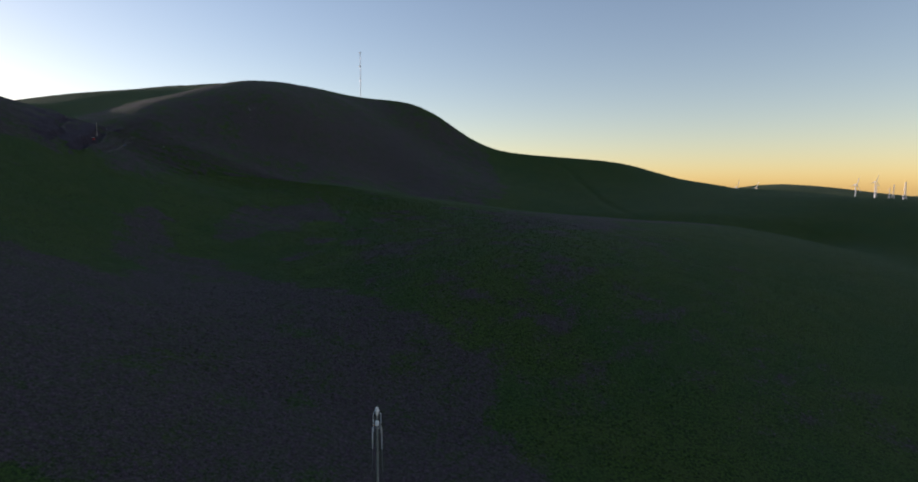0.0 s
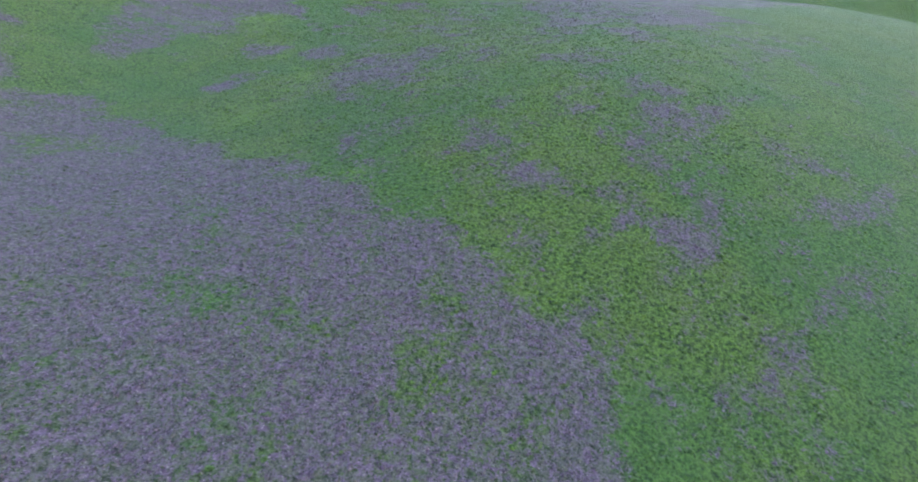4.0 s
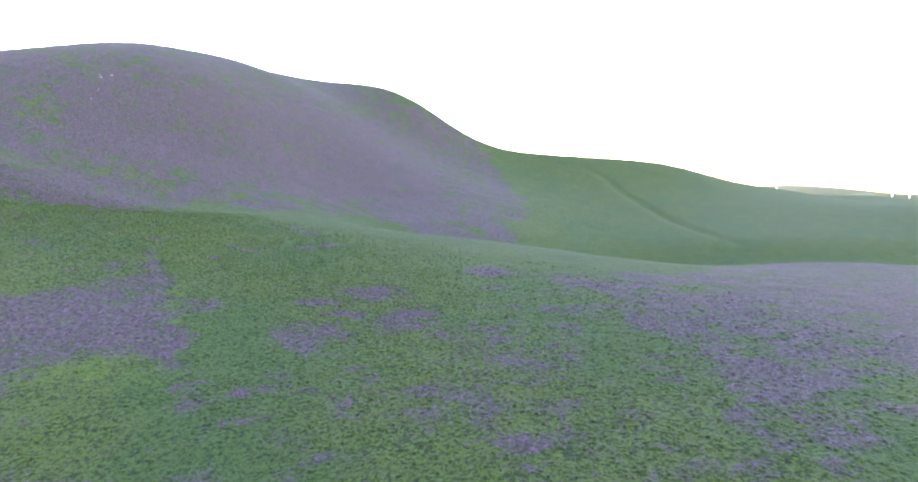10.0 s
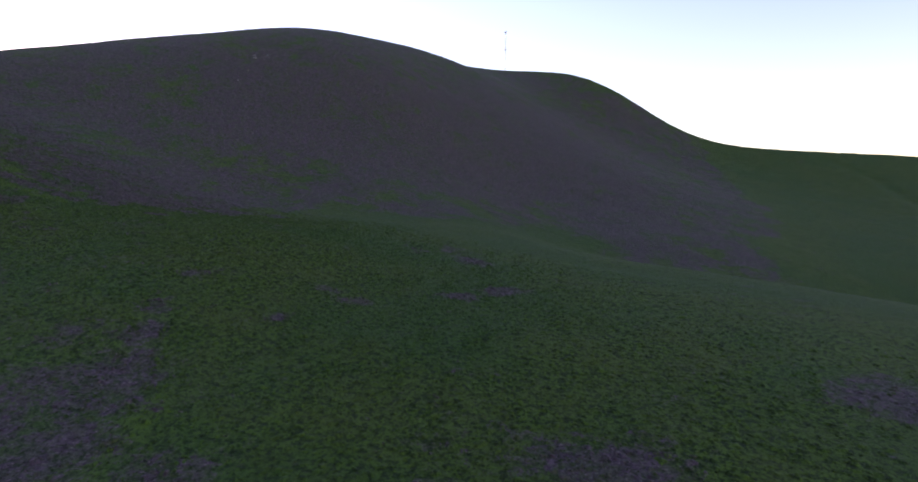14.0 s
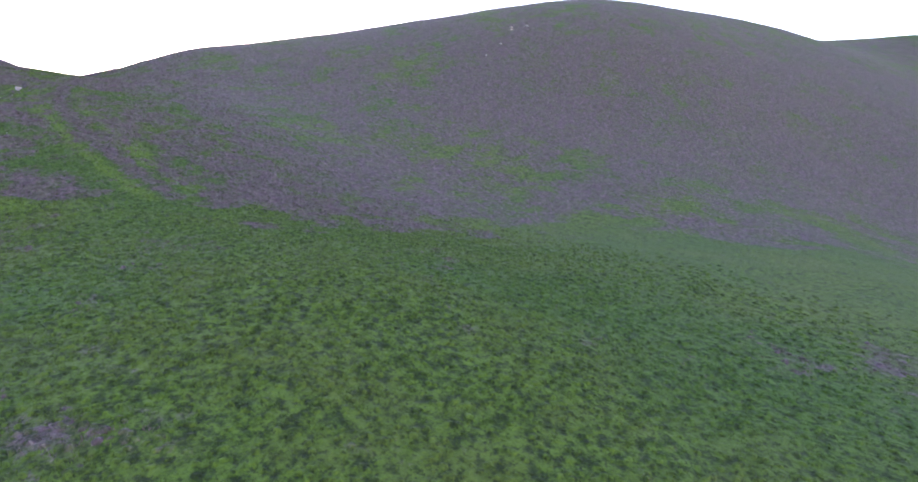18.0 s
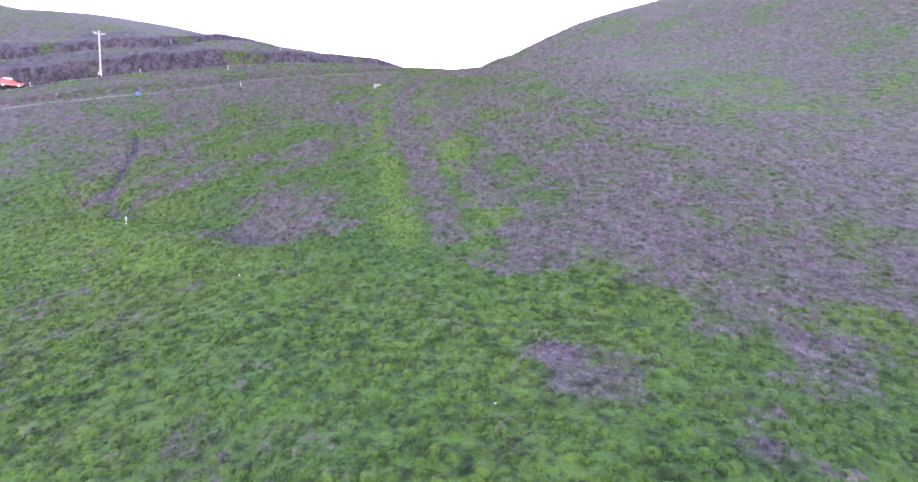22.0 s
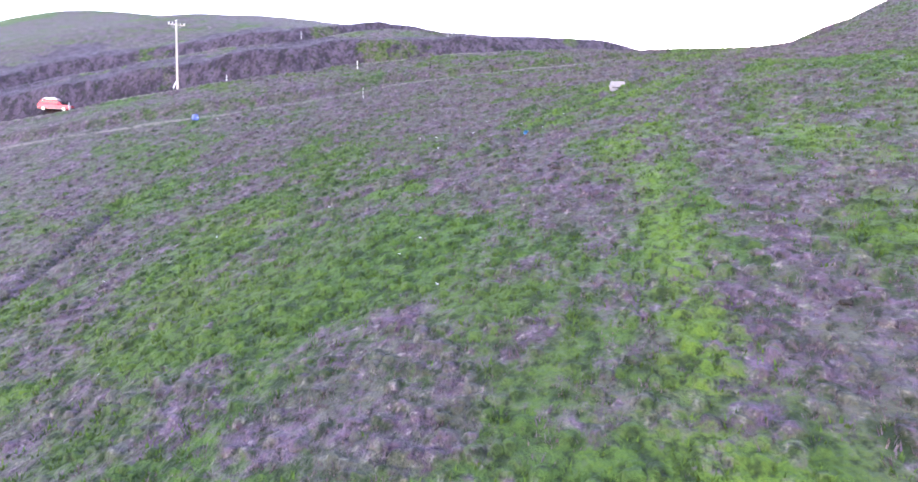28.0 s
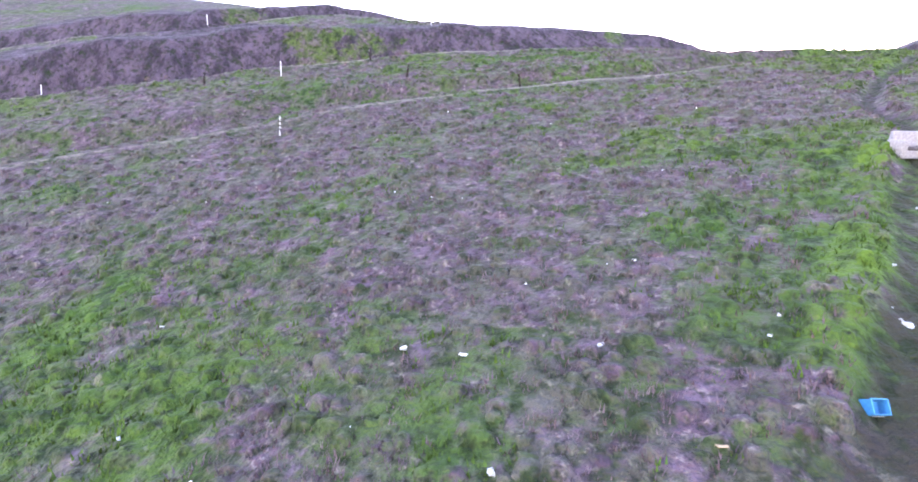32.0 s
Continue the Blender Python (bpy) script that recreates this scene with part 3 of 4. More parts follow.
def dryness(x, y):
    d = np.clip(1.1 * blot(x, y, DRY_VALLEY + DRY_FIELD + DRY_HILL), -1.0, 0.32)
    d = np.maximum(d, np.clip(1.1 * blot(x, y, DRY_SLOPE + DRY_SADDLE), -1.0, 0.15))
    saddle = np.clip((-x - 200) / 28, 0, 1) * np.clip((405 - y) / 30, 0, 1) * np.clip((y - 240) / 20, 0, 1)
    west = np.clip((-x - 272) / 12, 0, 1) * np.clip((350 - y) / 20, 0, 1)
    d = np.maximum(d, -1.0 + 0.95 * saddle + 0.4 * west * saddle)
    bend, sway = grain(x, y, 31, 51) + 0.6 * grain(x, y, 11, 52), grain(x, y, 31, 53) + 0.6 * grain(x, y, 11, 54)
    for level, fade, corners in DRY_AREAS:
        d = np.maximum(d, level + np.clip(inside(x + fade * bend, y + fade * sway, corners) / fade, -2, 0))
    d = np.minimum(d, np.clip(-inside(x, y, GREEN_MOUND) / 4, -0.5, 2.0))
    d += 0.34 * grain(x, y, 14, 11) + 0.45 * grain(x, y, 5.5, 12) + 0.42 * grain(x, y, 2.4, 13)
    o, side, far = nearest(x, y, OLD_TRACK)
    d = np.where(o < 9, np.maximum(d, 0.5 - (o / 2.3) ** 2 + 0.5 * grain(x, y, 2.5, 14)), d)
    t, side, far = nearest(x, y, TRAIL)
    return np.where(t < 6, np.maximum(d, 0.35 - (t / 1.7) ** 2 + 0.8 * grain(x, y, 7, 15)), d)


def lushness(x, y):
    v = 0.6 * blot(x, y, LUSH) - 0.15
    for rut in RUTS:
        d, side, far = nearest(x, y, rut)
        v = np.maximum(v, 0.45 - np.abs(d - 1.3) / 0.8 + 0.5 * grain(x, y, 3, 17))
    for shift in (-4.2, 4.6):
        o, side, far = nearest(x, y, [(px, py + shift) for px, py in OLD_TRACK])
        v = np.maximum(v, 1.0 - o / 1.8 + 0.4 * grain(x, y, 3, 16))
    return v


def bareness(x, y):
    v = np.full_like(x, -1.0)
    for line, shelf, bank in ((ROAD, 3.6, 2.4), (UPPER, 3.0, 2.2), (TRACK, 2.2, 1.0)):
        d, side, far = nearest(x, y, line)
        s = d * side
        top = shelf + bank + (6 if line is ROAD else 4)
        on = np.interp(s, [-4, -0.6, 0.2, shelf - 0.6, shelf, shelf + bank + 0.8, top, top + 3, top + 16, top + 26], [-3, -1, -0.2, 0.15, 1.2, 1.2, 0.95, 0.45, -0.5, -2.8])
        on = on + 0.95 * grain(far, 0 * far, 13, 21) + 0.4 * grain(far, 0 * far, 4, 22) + 0.9 * grain(x, y, 5, 24)
        v = np.maximum(v, np.minimum(on - 0.9, -0.1) if line is TRACK else on)
    d, side, far = nearest(x, y, CHANNEL)
    return np.maximum(v, 0.8 - d / 1.0)


def wear(x, y):
    v = np.full_like(x, -1.0)
    for rut in RUTS:
        d, side, far = nearest(x, y, rut)
        v = np.maximum(v, 1.08 - d / 0.44 + 0.3 * grain(far, 0 * far, 2.3, 23))
    for line in (ROAD, UPPER):
        d, side, far = nearest(x, y, line)
        v = np.maximum(v, 0.6 - np.abs(d * side - 1.6) / 1.6)
    return v


def strawness(x, y):
    v = np.full_like(x, -1.0)
    for line, r in ((TRACK, 0.6), (ROAD, 0.6), (UPPER, 0.8)):
        d, side, far = nearest(x, y, line)
        v = np.maximum(v, 1.1 - np.abs(d * side + 0.3) / r + 0.6 * grain(far, 0 * far, 4, 25))
    return v


def surface(x, y):
    """The height of the ground with its small relief."""
    x, y = np.asarray(x, float), np.asarray(y, float)
    return land(x, y) + 0.25 * grain(x, y, 11, 31) + 0.12 * grain(x, y, 4.2, 32)


def ladder(fine, middle, wide):
    """Grid lines: close together over the fine stretch, wider over the middle one, ever wider to the horizon."""
    lines = [fine[0]]
    while lines[-1] < fine[1]:
        lines.append(lines[-1] + fine[2])
    while lines[-1] < middle[1]:
        lines.append(lines[-1] + min(middle[2], 1.06 * (lines[-1] - lines[-2])))
    while lines[-1] < wide:
        lines.append(lines[-1] + 1.12 * (lines[-1] - lines[-2]))
    low = [fine[0], fine[0] - fine[2]]
    while low[-1] > middle[0]:
        low.append(low[-1] - min(middle[2], 1.06 * (low[-2] - low[-1])))
    while low[-1] > -wide:
        low.append(low[-1] - 1.12 * (low[-2] - low[-1]))
    return np.array(low[:0:-1] + lines)


def cover(mesh, x, y, times=1):
    """Gives a mesh the grassland, with what grows or is worn at each place."""
    for name, values in (("dry", dryness(x, y)), ("lush", lushness(x, y)), ("bare", bareness(x, y)), ("worn", wear(x, y)), ("straw", strawness(x, y))):
        mesh.attributes.new(name, "FLOAT", "POINT").data.foreach_set("value", np.repeat(values, times).astype(np.float32))
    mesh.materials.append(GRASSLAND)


def build_ground():
    gx, gy = ladder((-318, -185, 0.44), (-560, 460, 4.5), 4700), ladder((268, 392, 0.44), (-180, 1010, 4.5), 4700)
    x, y = [a.ravel() for a in np.meshgrid(gx, gy)]
    nx, ny = len(gx), len(gy)
    i = np.arange(nx * ny).reshape(ny, nx)
    quads = np.stack([i[:-1, :-1], i[:-1, 1:], i[1:, 1:], i[1:, :-1]], -1).reshape(-1, 4)
    mesh = bpy.data.meshes.new("ground")
    mesh.from_pydata(np.stack([x, y, surface(x, y)], 1).tolist(), [], quads.tolist())
    mesh.polygons.foreach_set("use_smooth", np.ones(len(quads), bool))
    cover(mesh, x, y)
    return tagged(new("ground", mesh), "rolling grassland with green grass and patches of dry purple-brown weeds", "hillside", kind="structure")


build_ground()

# ---- grass and weeds ----


def tufts(name, label, material, spots, count, tall, wide, lean, seed):
    """One mesh of many tufts: each is a fan of bent blades, tapering to a point."""
    g = np.random.default_rng(seed)
    n = len(spots)
    x, y = np.repeat(spots[:, 0], count), np.repeat(spots[:, 1], count)
    size = np.repeat(g.uniform(0.6, 1.35, n), count)
    total = n * count
    turn = g.uniform(0, 2 * math.pi, total)
    out = np.sqrt(g.uniform(0.0, 1.0, total)) * 0.2 * size
    x, y = x + np.cos(turn) * out, y + np.sin(turn) * out
    z = surface(x, y) - 0.04
    up = tall * size * g.uniform(0.55, 1.1, total)
    tip = lean * up * g.uniform(0.2, 1.0, total)
    way = turn + g.uniform(-0.8, 0.8, total)
    cx, cy, w = np.cos(way), np.sin(way), wide * size * g.uniform(0.6, 1.2, total)
    verts = np.stack([np.stack([x - cy * w, y + cx * w, z], 1), np.stack([x + cy * w, y - cx * w, z], 1),
                      np.stack([x + cx * tip, y + cy * tip, z + up], 1)], 1).reshape(-1, 3)
    mesh = bpy.data.meshes.new(name)
    mesh.vertices.add(len(verts))
    mesh.vertices.foreach_set("co", verts.astype(np.float32).ravel())
    mesh.loops.add(len(verts))
    mesh.loops.foreach_set("vertex_index", np.arange(len(verts), dtype=np.int32))
    mesh.polygons.add(total)
    mesh.polygons.foreach_set("loop_start", (np.arange(total) * 3).astype(np.int32))
    mesh.update(calc_edges=True)
    mesh.materials.append(material)
    return tagged(new(name, mesh), label, "grass", kind="stuff")


def cushions(name, label, spots, wide, tall, seed):
    """One mesh of many low rounded hummocks: each is an uneven dome of two rings and a top."""
    g = np.random.default_rng(seed)
    n = len(spots)
    size, stretch, turn = g.uniform(0.55, 1.3, n), g.uniform(0.75, 1.3, n), g.uniform(0, math.pi, n)
    rings = []
    for sides, out, up in ((1, 0.0, 1.0), (6, 0.6, 0.72), (6, 1.0, -0.3)):
        a = np.arange(sides) * 2 * math.pi / sides + turn[:, None]
        r = 0.5 * wide * size[:, None] * out * g.uniform(0.75, 1.25, (n, sides))
        u, v = np.cos(a) * r * stretch[:, None], np.sin(a) * r / stretch[:, None]
        x, y = spots[:, :1] + u, spots[:, 1:] + v
        z = np.repeat(surface(spots[:, 0], spots[:, 1])[:, None], sides, 1) if up > 0 else surface(x, y)
        rings.append(np.stack([x, y, z + tall * size[:, None] * up * g.uniform(0.75, 1.2, (n, sides))], -1))
    verts = np.concatenate(rings, 1).reshape(-1, 3)
    k = np.arange(6)
    fan = np.concatenate([np.stack([0 * k, 1 + k, 1 + (k + 1) % 6], 1), np.stack([1 + k, 7 + k, 7 + (k + 1) % 6], 1), np.stack([1 + k, 7 + (k + 1) % 6, 1 + (k + 1) % 6], 1)])
    faces = (fan[None] + 13 * np.arange(n)[:, None, None]).reshape(-1)
    mesh = bpy.data.meshes.new(name)
    mesh.vertices.add(len(verts))
    mesh.vertices.foreach_set("co", verts.astype(np.float32).ravel())
    mesh.loops.add(len(faces))
    mesh.loops.foreach_set("vertex_index", faces.astype(np.int32))
    mesh.polygons.add(len(faces) // 3)
    mesh.polygons.foreach_set("loop_start", (np.arange(len(faces) // 3) * 3).astype(np.int32))
    mesh.polygons.foreach_set("use_smooth", np.ones(len(faces) // 3, bool))
    mesh.update(calc_edges=True)
    cover(mesh, spots[:, 0], spots[:, 1], 13)
    return tagged(new(name, mesh), label, "grass", kind="stuff")


NEAR_GROUND = [(-20, 330), (-60, 352), (-110, 372), (-150, 377), (-200, 365), (-250, 358), (-310, 374)]
FAR_GROUND = [(0, 20), (0, 120), (0, 210), (-10, 270)]


def scatter(line, box, thick, reach, seed):
    """Places spread over the ground, thickest along a line and ever thinner away from it."""
    g = np.random.default_rng(seed)
    x0, x1, y0, y1 = box
    n = int((x1 - x0) * (y1 - y0) * max(thick[1]))
    x, y = g.uniform(x0, x1, n), g.uniform(y0, y1, n)
    d, side, far = nearest(x, y, line)
    keep = np.interp(x, *thick) * np.interp(d, [reach * 0.3, reach], [1, 0]) > g.uniform(0, max(thick[1]), n)
    return x[keep], y[keep], g


def sort_out(x, y, g):
    """Which places carry green grass and which carry dry weeds, leaving out worn and bare ground."""
    dry = dryness(x, y) + 0.5 * grain(x, y, 1.3, 41) + g.normal(0, 0.2, len(x))
    clear = np.maximum(wear(x, y) + 0.3, bareness(x, y)) < 0.3 + g.uniform(-0.2, 0.2, len(x))
    clear &= strawness(x, y) < 0.5
    spots = np.stack([x, y], 1)
    return spots[(dry < -0.05) & clear], spots[(dry >= -0.05) & clear]


def grow(x, y, g, blades, tall, wide, seed):
    green, dry = sort_out(x, y, g)
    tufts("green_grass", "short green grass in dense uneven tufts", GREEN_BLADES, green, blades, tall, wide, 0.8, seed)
    tufts("dry_weeds", "dry purple-brown weeds standing in thin clumps", DRY_BLADES, dry, blades, tall, wide * 0.65, 0.8, seed + 1)


def heap(x, y, g, wide, tall, seed):
    keep = (np.maximum(wear(x, y) + 0.6, bareness(x, y)) < 0.3) & (strawness(x, y) < 0.4)
    cushions("hummocks", "low rounded hummocks of matted grass and weeds", np.stack([x, y], 1)[keep], wide, tall, seed)


NEAR_BOX, FAR_BOX = (-320, -10, 290, 440), (-110, 130, 20, 380)
heap(*scatter(NEAR_GROUND, NEAR_BOX, ([-310, -250, -170, -120, -60, -20], [1.2, 1.8, 1.8, 1.6, 1.3, 0.5]), 66, 15), 0.66, 0.17, 16)
heap(*scatter(FAR_GROUND, FAR_BOX, ([-110, 130], [0.42, 0.42]), 115, 18), 1.2, 0.24, 19)
grow(*scatter(NEAR_GROUND, NEAR_BOX, ([-310, -250, -170, -120, -60, -20], [3.0, 6.0, 6.0, 4.0, 2.0, 0.6]), 62, 5), 9, 0.2, 0.036, 6)


# ---- things ----


def part(name, bm, material, parent=None, label="", at=None):
    """Links a bmesh as one mesh object, under a thing or a part."""
    mesh = bpy.data.meshes.new(name)
    bmesh.ops.recalc_face_normals(bm, faces=bm.faces)
    bm.to_mesh(mesh)
    bm.free()
    mesh.materials.append(material)
    ob = new(name, mesh)
    ob.parent = parent
    if at is not None:
        ob.matrix_basis = at
    if label:
        ob["label"] = label
    return ob


def thing(name, label, category, group=""):
    return tagged(new(name), label, category, group)


def set_down(ob, x, y, turn=0.0, sink=0.02, tip=0.0, size=1.0):
    """Stands a thing on the ground."""
    ob.matrix_basis = pose(x, y, float(surface(x, y)) - sink, tip, 0, turn) @ Matrix.Scale(size, 4)
    return ob


def box(sx, sy, sz, at=(0, 0, 0), bevel=0.0, taper=1.0):
    bm = bmesh.new()
    bmesh.ops.create_cube(bm, size=1)
    for v in bm.verts:
        k = taper if v.co.z > 0 else 1.0
        v.co = Vector((v.co.x * sx * k, v.co.y * sy * k, v.co.z * sz)) + Vector(at)
    if bevel:
        bmesh.ops.bevel(bm, geom=bm.edges[:], offset=bevel, segments=2, affect="EDGES", profile=0.6)
    return bm


def rod(points, radii, sides=10, bm=None):
    """A round bar along points, with a radius at each."""
    bm = bm or bmesh.new()
    rings = []
    for n, (p, r) in enumerate(zip(points, radii)):
        a, b = Vector(points[max(n - 1, 0)]), Vector(points[min(n + 1, len(points) - 1)])
        turn = (b - a).to_track_quat("Z", "Y")
        rings.append([bm.verts.new(Vector(p) + turn @ Vector((r * math.cos(2 * math.pi * k / sides), r * math.sin(2 * math.pi * k / sides), 0))) for k in range(sides)])
    for low, high in zip(rings, rings[1:]):
        for k in range(sides):
            bm.faces.new((low[k], low[(k + 1) % sides], high[(k + 1) % sides], high[k]))
    bm.faces.new(rings[0])
    bm.faces.new(rings[-1])
    return bm


def spun(profile, sides=16):
    """A round body from rows of radius and height."""
    return rod([(0, 0, z) for _, z in profile], [r for r, _ in profile], sides)


def insulator(discs, step=0.16, r=0.13):
    rows = [(0.02, 0.0)]
    for n in range(discs):
        z = -n * step
        rows += [(0.035, z - 0.01), (r, z - 0.05), (r * 0.9, z - 0.085), (0.035, z - 0.1)]
    rows += [(0.02, -discs * step)]
    return spun(rows, 10)


# utility pole beside the road


def utility_pole(x, y, tall):
    pole = thing("utility_pole", "pale weathered wooden utility pole with a short crossarm beside the road", "utility pole")
    part("shaft", rod([(0, 0, -1.0), (0, 0, 0.2), (0.03, 0, tall * 0.5), (0, 0.02, tall)], [0.16, 0.155, 0.135, 0.11], 14), WOOD, pole)
    arm = part("crossarm", box(2.3, 0.08, 0.10, (0, -0.2, tall - 0.35), 0.012), WOOD, pole)
    part("top_pin", spun([(0.03, tall - 0.02), (0.03, tall + 0.16), (0.09, tall + 0.18), (0.10, tall + 0.27), (0.05, tall + 0.34), (0.01, tall + 0.36)], 10), CERAMIC, pole, "white ceramic pin insulator")
    for side in (-1.05, -0.6, 0.6, 1.05):
        part("pin_insulator", spun([(0.018, 0), (0.018, 0.12), (0.07, 0.13), (0.08, 0.2), (0.04, 0.25), (0.01, 0.26)], 10), CERAMIC, arm, "", Matrix.Translation((side, -0.2, tall - 0.28)))
    for side in (-1, 1):
        part("brace", rod([(side * 0.75, -0.27, tall - 0.4), (0, -0.2, tall - 1.05)], [0.02, 0.02], 6), STEEL, pole)
    part("guy_guard", rod([(0.62, 0.25, 0.0), (0.16, 0.1, 1.15)], [0.06, 0.05], 8), WHITE, pole, "white guard sleeve at the foot")
    part("metal_tag", box(0.14, 0.012, 0.3, (0, -0.165, 1.7), 0.003), STEEL, pole, "small blank metal tag")
    part("ground_wire", rod([(0.158, 0.03, 0.0), (0.14, 0.02, tall * 0.5), (0.118, 0.02, tall - 0.6)], [0.012, 0.012, 0.012], 5), WIRE, pole)
    return set_down(pole, x, y, -55)


pole = utility_pole(-274.6, 300.0, 10.0)


# white marker posts along the road and the track


def marker_post(tall, name="marker_post", label="thin white-painted marker post in the roadside grass", stripes=0):
    post = thing(name, label, "marker post", "roadside posts")
    part("shaft", box(0.05, 0.045, tall, (0, 0, tall / 2 - 0.15), 0.01), WHITE, post)
    part("cap", box(0.06, 0.055, 0.05, (0, 0, tall - 0.13), 0.012, 0.7), WHITE, post)
    part("reflector", box(0.035, 0.012, 0.16, (0, -0.026, tall - 0.42), 0.003), TRIM, post, "dark reflector strip")
    for n in range(stripes):
        part("band", box(0.058, 0.053, 0.12, (0, 0, 0.4 + n * 0.28), 0.006), TRIM, post, "dark painted band")
    return post


first_post = set_down(marker_post(1.45), -274.4, 309.0, 20)
for px, py, turn, size in ((-281.4, 327.0, 35, 1.0), (-301.5, 305.3, 10, 1.05), (-264.6, 290.4, 0, 0.9), (-307.6, 361.2, 40, 0.8), (-311, 378, 15, 0.8), (-299.4, 335.9, 25, 0.7)):
    copy_thing(first_post, pose(px, py, float(surface(px, py)) - 0.03, 2, 3, turn) @ Matrix.Scale(size, 4))
set_down(marker_post(1.4, label="banded marker post standing in weeds beside the lower track", stripes=3), -269.8, 333.4, 30)
set_down(marker_post(1.0, "survey_stake", "short white survey stake in the grass of a mound"), -195.3, 342.9, 10)


def timber_post(x, y, tall, tip):
    post = thing("timber_post", "dark leaning timber fence post on the road edge", "fence post", "old fence posts")
    part("shaft", rod([(0, 0, -0.3), (0.02, 0, tall * 0.5), (0, 0.03, tall)], [0.09, 0.085, 0.07], 8), SOIL, post)
    part("wire_staple", rod([(0.08, 0, tall * 0.8), (0.11, 0, tall * 0.78), (0.08, 0, tall * 0.75)], [0.01, 0.01, 0.01], 5), STEEL, post)
    return set_down(post, x, y, 0, 0.02, tip)


for px, py, tall, tip in ((-287.7, 333, 1.2, 8), (-281.3, 338.7, 1.1, -6), (-279.6, 348.5, 1.0, 10), (-278.8, 321.2, 1.0, 4)):
    timber_post(px, py, tall, tip)


# red sport-utility car on the road


def hull(outline, half, narrow):
    """A car body from a side outline (y, z, how far in its upper edge is drawn)."""
    bm = bmesh.new()
    sides = []
    for s in (-1, 1):
        sides.append([bm.verts.new((s * half * (1 - narrow * inn), y, z)) for y, z, inn in outline])
    for a in range(len(outline)):
        b = (a + 1) % len(outline)
        bm.faces.new((sides[0][a], sides[0][b], sides[1][b], sides[1][a]))
    bm.faces.new(sides[0])
    bm.faces.new(list(reversed(sides[1])))
    bmesh.ops.bevel(bm, geom=bm.edges[:], offset=0.05, segments=2, affect="EDGES", profile=0.6)
    return bm


def red_car(x, y, turn):
    car = thing("car", "small red sport-utility car with a white roof rack on the road", "car")
    part("body", hull([(-2.15, 0.42, 0), (-2.2, 0.75, 0), (-2.1, 1.02, 0.2), (2.0, 0.98, 0.2), (2.2, 0.8, 0.1), (2.22, 0.42, 0), (1.8, 0.3, 0), (-1.8, 0.3, 0)], 0.9, 0.25), RED, car)
    part("cabin", hull([(-2.05, 1.0, 0), (-1.85, 1.6, 0.9), (-1.6, 1.68, 1), (0.35, 1.68, 1), (1.1, 1.0, 0)], 0.84, 0.2), RED, car)
    part("windscreen", hull([(0.42, 1.6, 0.95), (0.5, 1.62, 0.95), (1.08, 1.07, 0.1), (1.0, 1.05, 0.1)], 0.76, 0.16), GLASS, car)
    part("rear_window", hull([(-2.06, 1.1, 0.1), (-1.98, 1.1, 0.1), (-1.86, 1.55, 0.9), (-1.93, 1.55, 0.9)], 0.74, 0.18), GLASS, car)
    for s in (-1, 1):
        for y0, y1 in ((-1.75, -1.0), (-0.92, -0.2), (-0.12, 0.55)):
            part("side_window", box(0.03, y1 - y0, 0.42, (s * 0.765, (y0 + y1) / 2, 1.33), 0.008), GLASS, car)
        part("mirror", box(0.18, 0.12, 0.14, (s * 0.98, 0.72, 1.08), 0.03), RED, car)
        part("headlight", box(0.34, 0.1, 0.16, (s * 0.66, 2.17, 0.76), 0.03), CERAMIC, car)
        part("tail_light", box(0.16, 0.08, 0.34, (s * 0.78, -2.16, 0.86), 0.02), LAMP_RED, car)
        part("roof_rail", rod([(s * 0.62, -1.6, 1.68), (s * 0.62, -1.45, 1.78), (s * 0.62, 0.15, 1.78), (s * 0.62, 0.3, 1.68)], [0.025] * 4, 6), WHITE, car)
        part("sill", box(0.06, 2.5, 0.12, (s * 0.9, 0, 0.34), 0.02), TRIM, car)
        for wy in (-1.38, 1.4):
            wheel = part("wheel", rod([(s * 0.70, wy, 0.36), (s * 0.74, wy, 0.36), (s * 0.9, wy, 0.36), (s * 0.94, wy, 0.36)], [0.30, 0.36, 0.36, 0.31], 20), RUBBER, car)
            part("rim", rod([(s * 0.90, wy, 0.36), (s * 0.952, wy, 0.36)], [0.21, 0.18], 14), CHROME, wheel)
    part("roof_box", box(1.0, 1.5, 0.22, (0, -0.6, 1.87), 0.07), WHITE, car, "white roof carrier")
    part("front_bumper", box(1.74, 0.16, 0.2, (0, 2.2, 0.45), 0.05), TRIM, car)
    part("rear_bumper", box(1.74, 0.16, 0.2, (0, -2.2, 0.45), 0.05), TRIM, car)
    part("grille", box(0.8, 0.05, 0.16, (0, 2.22, 0.68), 0.02), TRIM, car)
    return set_down(car, x, y, turn, 0.0)


red_car(-267.1, 285.0, 23)


# dumped things in the grass


